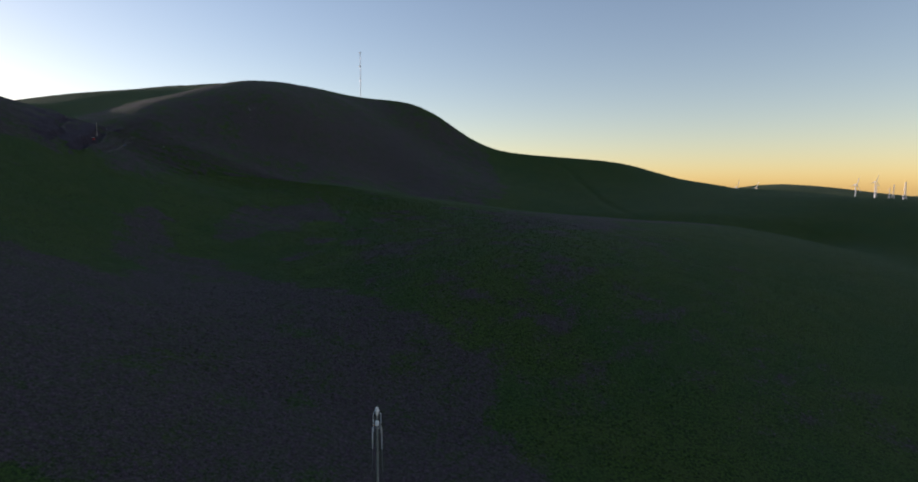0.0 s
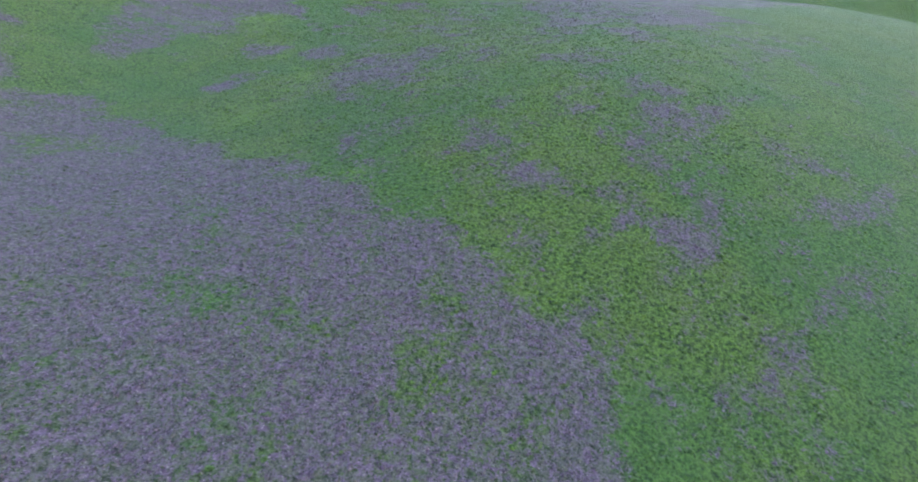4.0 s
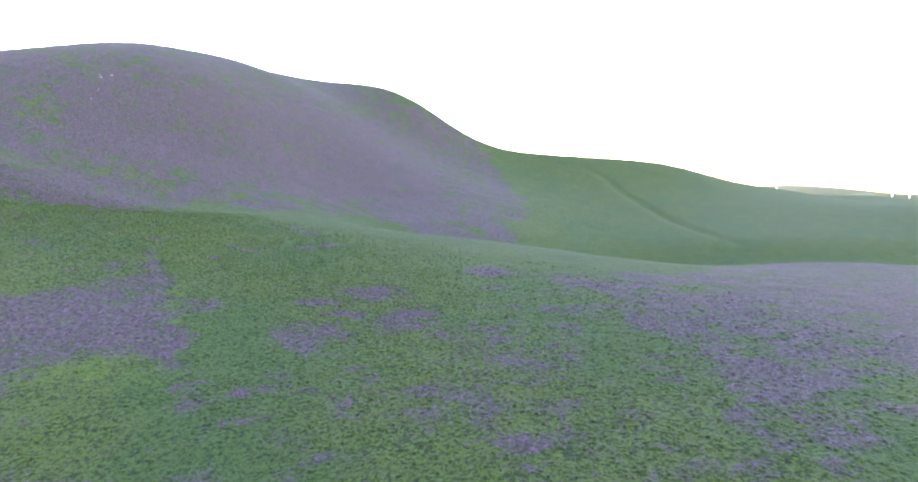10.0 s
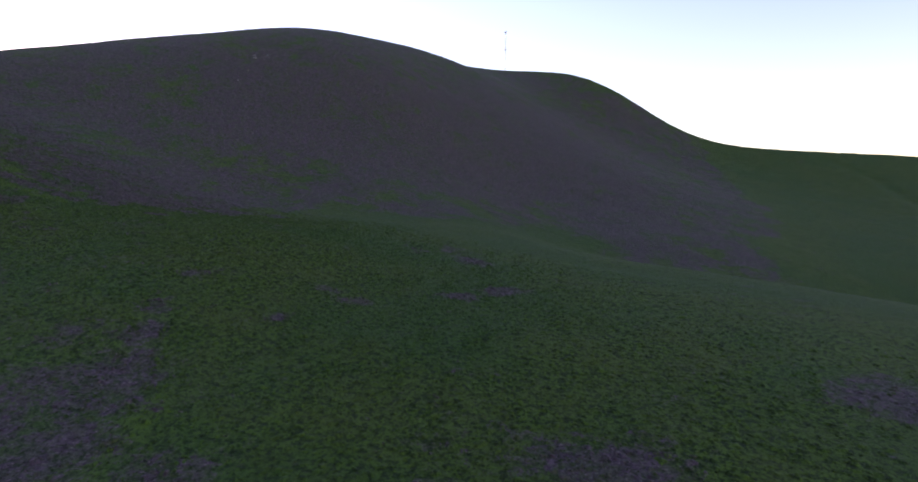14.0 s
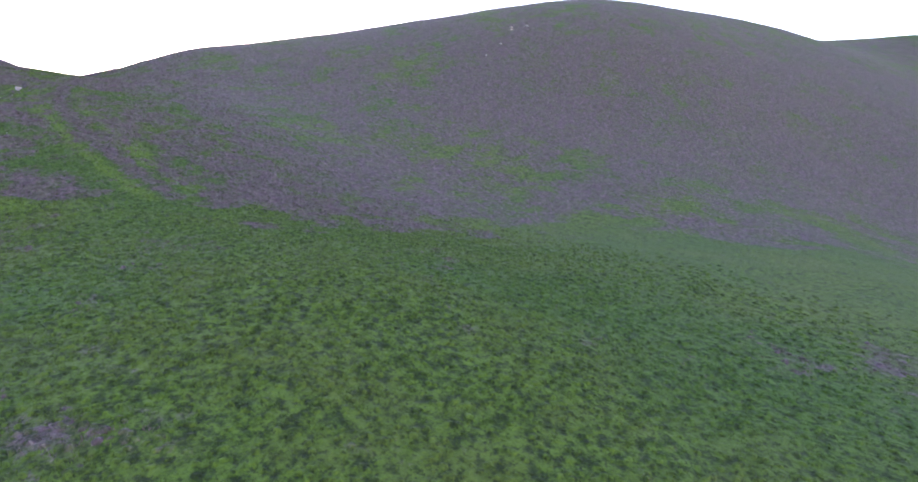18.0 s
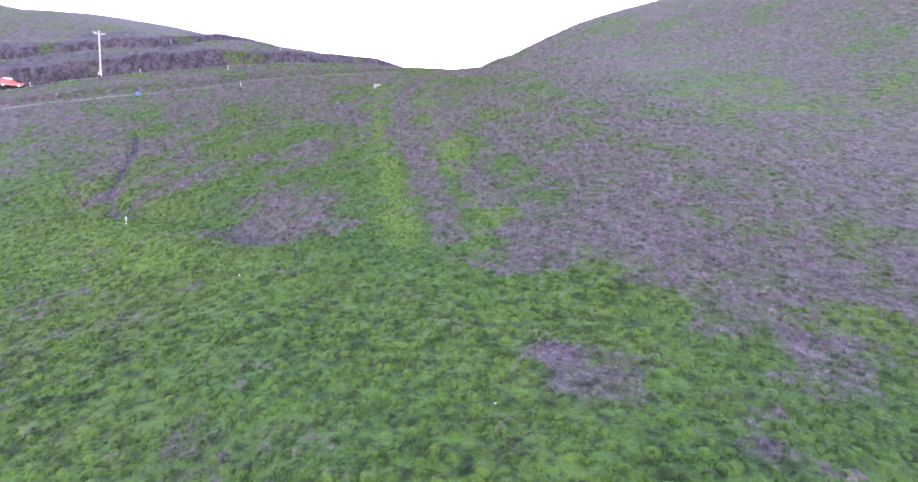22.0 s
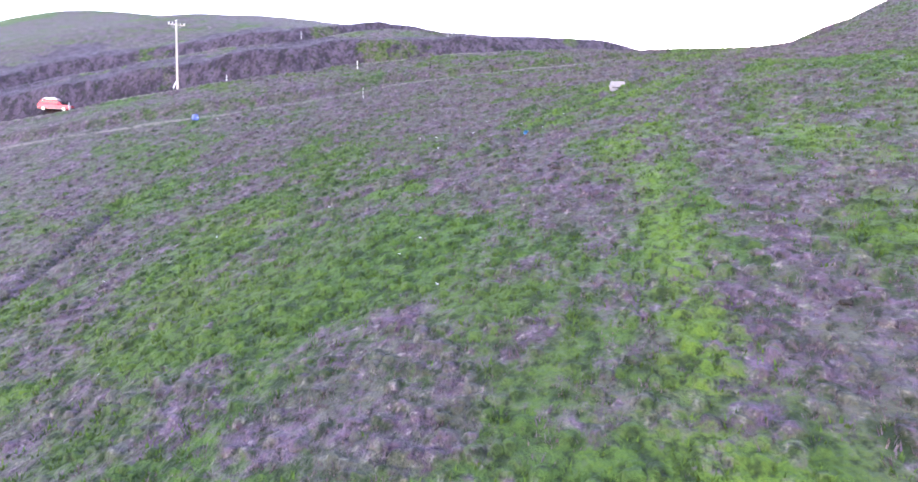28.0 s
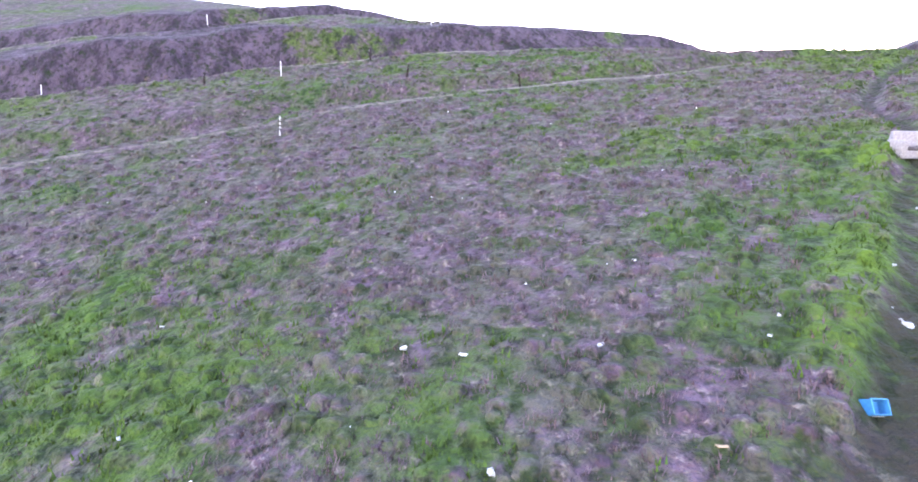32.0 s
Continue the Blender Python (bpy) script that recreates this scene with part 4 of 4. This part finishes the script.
def dumped_sofa(x, y):
    sofa = thing("sofa", "discarded pale upholstered sofa lying beside the tyre ruts", "sofa")
    part("base", box(1.5, 0.9, 0.3, (0, 0, 0.25), 0.05), FABRIC, sofa)
    part("backrest", box(1.5, 0.26, 0.75, (0, 0.40, 0.70), 0.09, 0.92), FABRIC, sofa)
    for s in (-1, 1):
        part("armrest", box(0.24, 0.92, 0.42, (s * 0.68, -0.01, 0.56), 0.09), FABRIC, sofa)
        part("seat_cushion", box(0.52, 0.64, 0.14, (s * 0.27, -0.1, 0.46), 0.05), SHADED_SEAT, sofa, "seat cushion, coloured darker as in shade")
    part("loose_cushion", box(0.5, 0.4, 0.16, (-0.25, 0.1, 0.6), 0.07), FABRIC, sofa, "crumpled loose cushion")
    for fx in (-0.64, 0.64):
        for fy in (-0.35, 0.35):
            part("foot", rod([(fx, fy, -0.06), (fx, fy, 0.12)], [0.03, 0.04], 8), TRIM, sofa)
    return set_down(sofa, x, y, 98, 0.03, 9, 1.0)


dumped_sofa(-259.2, 365.5)


def blue_tub(x, y):
    tub = thing("plastic_tub", "bright blue plastic tub tipped over in the grass", "tub")
    bm = box(0.46, 0.42, 0.42, (0, 0, 0.22), 0.0, 0.84)
    top = max(bm.faces, key=lambda f: f.calc_center_median().z)
    bmesh.ops.inset_individual(bm, faces=[top], thickness=0.025)
    bmesh.ops.translate(bm, verts=top.verts[:], vec=(0, 0, -0.34))
    part("shell", bm, BLUE, tub)
    for s in (-1, 1):
        part("rim", box(0.42, 0.03, 0.03, (0, s * 0.18, 0.43), 0.01), BLUE, tub)
        part("end_rim", box(0.03, 0.33, 0.03, (s * 0.195, 0, 0.43), 0.01), BLUE, tub)
    part("paper_label", box(0.2, 0.006, 0.14, (0.02, -0.207, 0.22), 0.0), PAPER, tub, "pale peeling label")
    return set_down(tub, x, y, 100, 0.0, 62, 0.75)


blue_tub(-246.3, 358.6)


def blue_drum(x, y):
    drum = thing("plastic_drum", "faded blue plastic drum lying in weeds beside the lower track", "drum")
    part("barrel", rod([(-0.5, 0, 0.32), (-0.47, 0, 0.32), (-0.2, 0, 0.32), (-0.17, 0, 0.32), (0.17, 0, 0.32), (0.2, 0, 0.32), (0.47, 0, 0.32), (0.5, 0, 0.32)],
                       [0.27, 0.31, 0.31, 0.335, 0.335, 0.31, 0.31, 0.27], 20), DARK_BLUE, drum)
    for s in (-1, 1):
        part("hoop", rod([(s * 0.38, 0, 0.32), (s * 0.42, 0, 0.32)], [0.33, 0.33], 20), TRIM, drum)
    part("bung", rod([(0.5, 0.12, 0.42), (0.535, 0.12, 0.42)], [0.05, 0.045], 10), CERAMIC, drum, "pale screw plug")
    part("folded_tarpaulin", box(0.9, 0.5, 0.16, (-0.15, 0.05, 0.7), 0.06), DARK_BLUE, drum, "folded blue tarpaulin draped on top")
    return set_down(drum, x, y, 60, 0.05)


blue_drum(-261.8, 314)


def crumpled(seed, sx, sy, sz, flat=0.0):
    """A crumpled sheet or bag."""
    g = random.Random(seed)
    bm = bmesh.new()
    bmesh.ops.create_icosphere(bm, subdivisions=2, radius=0.5)
    for v in bm.verts:
        k = 0.75 + 0.5 * g.random()
        v.co = Vector((v.co.x * sx * k, v.co.y * sy * k, max(v.co.z * k, -0.3) * sz + sz * 0.3))
        if flat:
            v.co.z *= 1 - flat * (0.5 + 0.5 * g.random())
    return bm


def litter_bag(seed):
    bag = thing("plastic_bag", "crumpled white plastic bag caught in the grass", "litter", "scattered litter")
    part("bag_body", crumpled(seed, 0.34, 0.26, 0.2), FILM, bag)
    part("bag_handle", rod([(0.1, 0, 0.1), (0.18, 0.03, 0.2), (0.26, 0.05, 0.16), (0.3, 0.05, 0.06)], [0.025, 0.02, 0.02, 0.012], 6), FILM, bag)
    return bag


def litter_paper(seed):
    sheet = thing("paper_sheet", "torn weathered sheet of paper lying flat in weeds", "litter", "scattered litter")
    g = random.Random(seed)
    bm = bmesh.new()
    bmesh.ops.create_grid(bm, x_segments=5, y_segments=4, size=0.5)
    for v in bm.verts:
        v.co = Vector((v.co.x * 0.36 + g.uniform(-0.02, 0.02), v.co.y * 0.26 + g.uniform(-0.02, 0.02), 0.16 + g.uniform(0, 0.07)))
    bmesh.ops.solidify(bm, geom=bm.faces[:], thickness=0.006)
    part("sheet", bm, PAPER, sheet)
    part("folded_corner", box(0.12, 0.1, 0.012, (0.12, 0.08, 0.22), 0.003), PAPER, sheet)
    return sheet


def litter_cup(seed):
    cup = thing("foam_cup", "white foam cup lying on its side in grass", "litter", "scattered litter")
    part("cup_wall", rod([(-0.09, 0, 0.17), (0.1, 0, 0.18), (0.105, 0, 0.18)], [0.055, 0.085, 0.09], 14), FILM, cup)
    part("cup_lid", rod([(0.105, 0, 0.18), (0.12, 0, 0.18)], [0.094, 0.09], 14), CERAMIC, cup)
    return cup


def litter_card(seed):
    card = thing("cardboard_piece", "flattened piece of pale brown cardboard in grass", "litter", "scattered litter")
    part("panel", box(0.5, 0.34, 0.02, (0, 0, 0.17), 0.004), CARD, card)
    part("flap", box(0.2, 0.33, 0.02, (0.33, 0, 0.23), 0.004), CARD, card)
    return card


KINDS = [set_down(litter_bag(1), -244.6, 351.8, 20, 0.02, 0, 0.6), set_down(litter_paper(2), -247.8, 350.6, 70, 0.02, 0, 0.6), set_down(litter_cup(3), -248.1, 349, 130, 0.02, 0, 0.7), set_down(litter_card(4), -245.1, 355.7, 15, 0.02, 0, 0.6),
         set_down(litter_bag(9), -248.8, 360.4, 200, 0.02, 0, 0.8)]
LITTER_BY_RUT = [(-154.4, 376.3), (-248.8, 357.8), (-248.1, 357.4), (-247.4, 357), (-246.8, 360.2), (-245.8, 360), (-244.6, 358.2), (-243.1, 357.4), (-243.6, 357.6), (-243.7, 358.3),
                 (-251.1, 361.6), (-255, 363.6), (-243.8, 358.9), (-249.3, 360.3), (-239.2, 355.7), (-237, 353.2), (-238.5, 351.3), (-234, 347.9), (-233, 343.5),
                 (-232, 340.9), (-257.2, 365.3), (-256.4, 366.1), (-252.8, 362.3), (-241.9, 357.3), (-259.4, 367.5), (-256.8, 367.3), (-250.9, 361.1)]
LITTER_ON_SLOPE = [(-245.4, 343.1), (-244.3, 345.8), (-245.6, 348.6), (-251, 351.8), (-252.8, 355.5), (-251.9, 354.1), (-252, 354.9), (-248.1, 353.8), (-273.2, 344.2),
                   (-270.3, 359.8), (-259.6, 356.6), (-258.1, 347.1), (-258.2, 348.4), (-249.6, 346.2), (-246.4, 344.5), (-264.1, 333.4), (-259.5, 335.2), (-260, 329),
                   (-249.7, 340.7), (-269.3, 351.5), (-258.8, 345.2), (-229.1, 344.3), (-227.9, 336.1), (-226.2, 355.8), (-219.2, 345.4), (-222.8, 358.8), (-262.4, 316.9),
                   (-230.4, 336.5), (-227.8, 356.3), (-193.8, 353), (-204.5, 342.9), (-173.5, 361), (-231.2, 335.1), (-265.2, 348.8), (-262.3, 352.6)]
pick = random.Random(12)
for px, py in LITTER_BY_RUT + LITTER_ON_SLOPE:
    kind = KINDS[pick.choice((0, 0, 0, 1, 1, 2, 4))]
    copy_thing(kind, pose(px, py, float(surface(px, py)) - 0.02, pick.uniform(-12, 12), pick.uniform(-12, 12), pick.uniform(0, 360)) @ Matrix.Scale(pick.uniform(0.37, 0.74), 4))


def dug_mound(seed):
    bm = bmesh.new()
    bmesh.ops.create_icosphere(bm, subdivisions=3, radius=0.5)
    g = random.Random(seed)
    for v in bm.verts:
        k = 0.8 + 0.35 * g.random()
        v.co = Vector((v.co.x * 1.25 * k, v.co.y * k, max(v.co.z, -0.1) * 0.55 * k))
    return tagged(part("soil_mound", bm, SOIL), "fresh dark mound of dug soil in green grass", "soil mound", "dug soil mounds")


mounds = [set_down(dug_mound(1), -235.5, 361.9, 0, 0.0, 0, 0.55), set_down(dug_mound(2), -234.9, 362.3, 40, 0.0, 0, 0.55)]
for px, py, size in ((-234.7, 363.1, 0.9), (-234.6, 364.1, 1.0), (-234.2, 364.5, 0.8), (-234.3, 365.3, 1.0), (-231.9, 364.2, 1.1), (-231.8, 365.3, 1.1), (-230.6, 364, 0.9),
                     (-219.5, 372.1, 1.2), (-194.5, 369.1, 1.5), (-229.6, 366.6, 0.9), (-226.9, 369.2, 0.8)):
    copy_thing(pick.choice(mounds), pose(px, py, float(surface(px, py)), 0, 0, pick.uniform(0, 360)) @ Matrix.Scale(size * 0.55, 4))


def boulder(seed):
    bm = bmesh.new()
    bmesh.ops.create_icosphere(bm, subdivisions=3, radius=1.0)
    for v in bm.verts:
        v.co *= 0.8 + 0.5 * noise.noise(v.co * 1.3 + Vector((seed * 5, 0, 0)))
        v.co.z = v.co.z * 0.7 + 0.3
    return tagged(part("boulder", bm, ROCK), "pale boulder lying on the upper hillside", "boulder", "pale boulders")


rocks = [set_down(boulder(1), -256.5, 556.0, 0, 0.1), set_down(boulder(2), -254.0, 565.0, 50, 0.1)]
for px, py, size in ((-250.0, 541.0, 0.6), (-247.0, 528.0, 0.5), (-258.6, 558.6, 0.7)):
    copy_thing(rocks[0], pose(px, py, float(surface(px, py)) - 0.1, 0, 0, 40 * size) @ Matrix.Scale(size, 4))


# tall steel line pole under the start of the flight


def line_pole(x, y, top):
    foot = float(surface(x, y))
    tall = top - foot
    pole = thing("line_pole", "tall slender steel power-line pole with white insulators", "power pole")
    part("shaft", rod([(0, 0, -1), (0, 0, 0.3), (0, 0, tall * 0.5), (0, 0, tall - 0.4)], [0.34, 0.32, 0.25, 0.17], 16), STEEL, pole)
    part("base_plate", spun([(0.6, -0.2), (0.6, 0.12), (0.36, 0.14)], 16), STEEL, pole)
    part("cap", spun([(0.18, tall - 1.0), (0.22, tall - 0.35), (0.42, tall - 0.3), (0.42, tall - 0.22), (0.28, tall - 0.15), (0.26, tall + 0.2), (0.05, tall + 0.4)], 14), CERAMIC, pole, "white cap")
    for n, (z, length, reach) in enumerate(((tall - 0.8, 5, 0.6), (tall - 3.2, 7, 0.75))):
        for s in (-1, 1):
            arm = part("crossarm", rod([(0, 0, z), (s * reach * 0.5, 0, z + 0.16), (s * reach, 0, z + 0.2)], [0.11, 0.08, 0.06], 8), STEEL, pole)
            part("insulator_string", insulator(16 + 2 * n, 0.2, 0.06), CERAMIC, arm, "string of white insulator discs", Matrix.Translation((s * reach, 0, z + 0.18)))
            part("hanging_wire", rod([(s * reach, 0, z - 3.2 - 0.4 * n), (s * (reach + 0.1), 0, z - length)], [0.025, 0.025], 6), WIRE, arm)
    part("clamp_band", spun([(0.18, tall - 2.7), (0.34, tall - 2.6), (0.34, tall - 2.1), (0.18, tall - 1.8)], 14), CERAMIC, pole, "white clamp band")
    return set_down(pole, x, y, 0, 0.0)


line_pole(4.6, -46.9, -39.1)


# far masts, towers and turbines


def mast(x, y, foot, tall):
    m = thing("radio_mast", "slender guyed radio mast rising behind the hill", "mast")
    r = 1.3
    for k in range(3):
        a = 2 * math.pi * k / 3
        part("leg", rod([(r * math.cos(a), r * math.sin(a), 0), (r * math.cos(a), r * math.sin(a), tall)], [0.35, 0.28], 6), STEEL, m)
    for n in range(int(tall / 9)):
        bm = bmesh.new()
        for k in range(3):
            a, b = 2 * math.pi * k / 3, 2 * math.pi * (k + 1) / 3
            rod([(r * math.cos(a), r * math.sin(a), n * 9), (r * math.cos(b), r * math.sin(b), n * 9 + 9)], [0.12, 0.12], 5, bm)
        part("bracing", bm, STEEL, m)
    for z in (0.4, 0.7, 0.98):
        part("antenna_ring", spun([(1.6, tall * z), (3.4, tall * z + 0.6), (3.4, tall * z + 2.2), (1.6, tall * z + 2.8)], 10), WHITE, m)
    part("tip", rod([(0, 0, tall), (0, 0, tall + 4)], [0.4, 0.15], 6), STEEL, m)
    m.matrix_basis = pose(x, y, foot)
    return m


mast(-349.4, 1690.0, float(surface(-349.4, 1690.0)) - 1, 152.0)


def lattice_tower(tall):
    t = thing("transmission_tower", "grey steel lattice transmission tower standing on a far ridge", "pylon", "transmission towers")
    foot, waist = tall * 0.075, tall * 0.022
    for sx in (-1, 1):
        for sy in (-1, 1):
            part("leg", rod([(sx * foot, sy * foot, 0), (sx * waist, sy * waist, tall * 0.62), (sx * waist * 0.8, sy * waist * 0.8, tall)], [0.5, 0.42, 0.32], 5), STEEL, t)
    steps = 9
    for n in range(steps):
        z0, z1 = tall * n / steps, tall * (n + 1) / steps
        w0, w1 = [np.interp(z, [0, tall * 0.62, tall], [foot, waist, waist * 0.8]) for z in (z0, z1)]
        bm = bmesh.new()
        for s in (-1, 1):
            rod([(-w0, s * w0, z0), (w1, s * w1, z1)], [0.2, 0.2], 4, bm)
            rod([(w0, s * w0, z0), (-w1, s * w1, z1)], [0.2, 0.2], 4, bm)
            rod([(s * w0, -w0, z0), (s * w1, w1, z1)], [0.2, 0.2], 4, bm)
        part("bracing", bm, STEEL, t)
    for z, reach in ((0.66, 0.13), (0.78, 0.15), (0.9, 0.12)):
        arm = part("crossarm", rod([(-tall * reach, 0, tall * z), (0, 0, tall * z + 1.5), (tall * reach, 0, tall * z)], [0.25, 0.7, 0.25], 5), STEEL, t)
        for s in (-1, 1):
            part("insulator_string", insulator(5, 0.7, 0.3), CERAMIC, arm, "", Matrix.Translation((s * tall * reach, 0, tall * z)))
    return t


def stand(ob, x, y, turn=0, size=1.0):
    ob.matrix_basis = pose(x, y, float(land(x, y)) - 0.5, 0, 0, turn) @ Matrix.Scale(size, 4)
    return ob


tower = stand(lattice_tower(70), 431.0, 1500.0, 30)
FAR_TOWERS = [(452.0, 1540.0, 25, 1.0), (1252.0, 1560.0, 50, 0.8), (1286.0, 1590.0, 50, 0.95), (1305.0, 1570.0, 40, 1.05), (1270.0, 1640.0, 60, 0.9)]
for px, py, turn, size in FAR_TOWERS:
    copy_thing(tower, pose(px, py, float(land(px, py)) - 0.5, 0, 0, turn) @ Matrix.Scale(size, 4))


def turbine(tall, spin):
    t = thing("wind_turbine", "white three-bladed wind turbine on a far ridge", "wind turbine", "wind turbines")
    part("tower", rod([(0, 0, -2), (0, 0, tall)], [2.1, 1.2], 12), WHITE, t)
    part("nacelle", box(3, 8, 3.2, (0, 1.5, tall + 1), 0.5), WHITE, t)
    hub = part("hub", rod([(0, -2.6, tall + 1), (0, -4.2, tall + 1)], [1.5, 0.6], 12), WHITE, t)
    for k in range(3):
        a = radians(spin + 120 * k)
        d = Vector((math.sin(a), 0, math.cos(a)))
        c = Vector((0, -3.2, tall + 1))
        part("blade", rod([c + d * 0.6, c + d * 5, c + d * 18, c + d * 33], [0.6, 1.2, 0.8, 0.15], 6), WHITE, hub)
    return t


spinner = stand(turbine(58, 20), 1300.0, 1780.0, 20)
for px, py, turn, size in ((1420.0, 1860.0, 15, 0.95), (960.0, 1900.0, 10, 0.85), (1080.0, 2000.0, 10, 0.8)):
    copy_thing(spinner, pose(px, py, float(land(px, py)) - 0.5, 0, 0, turn) @ Matrix.Scale(size, 4))
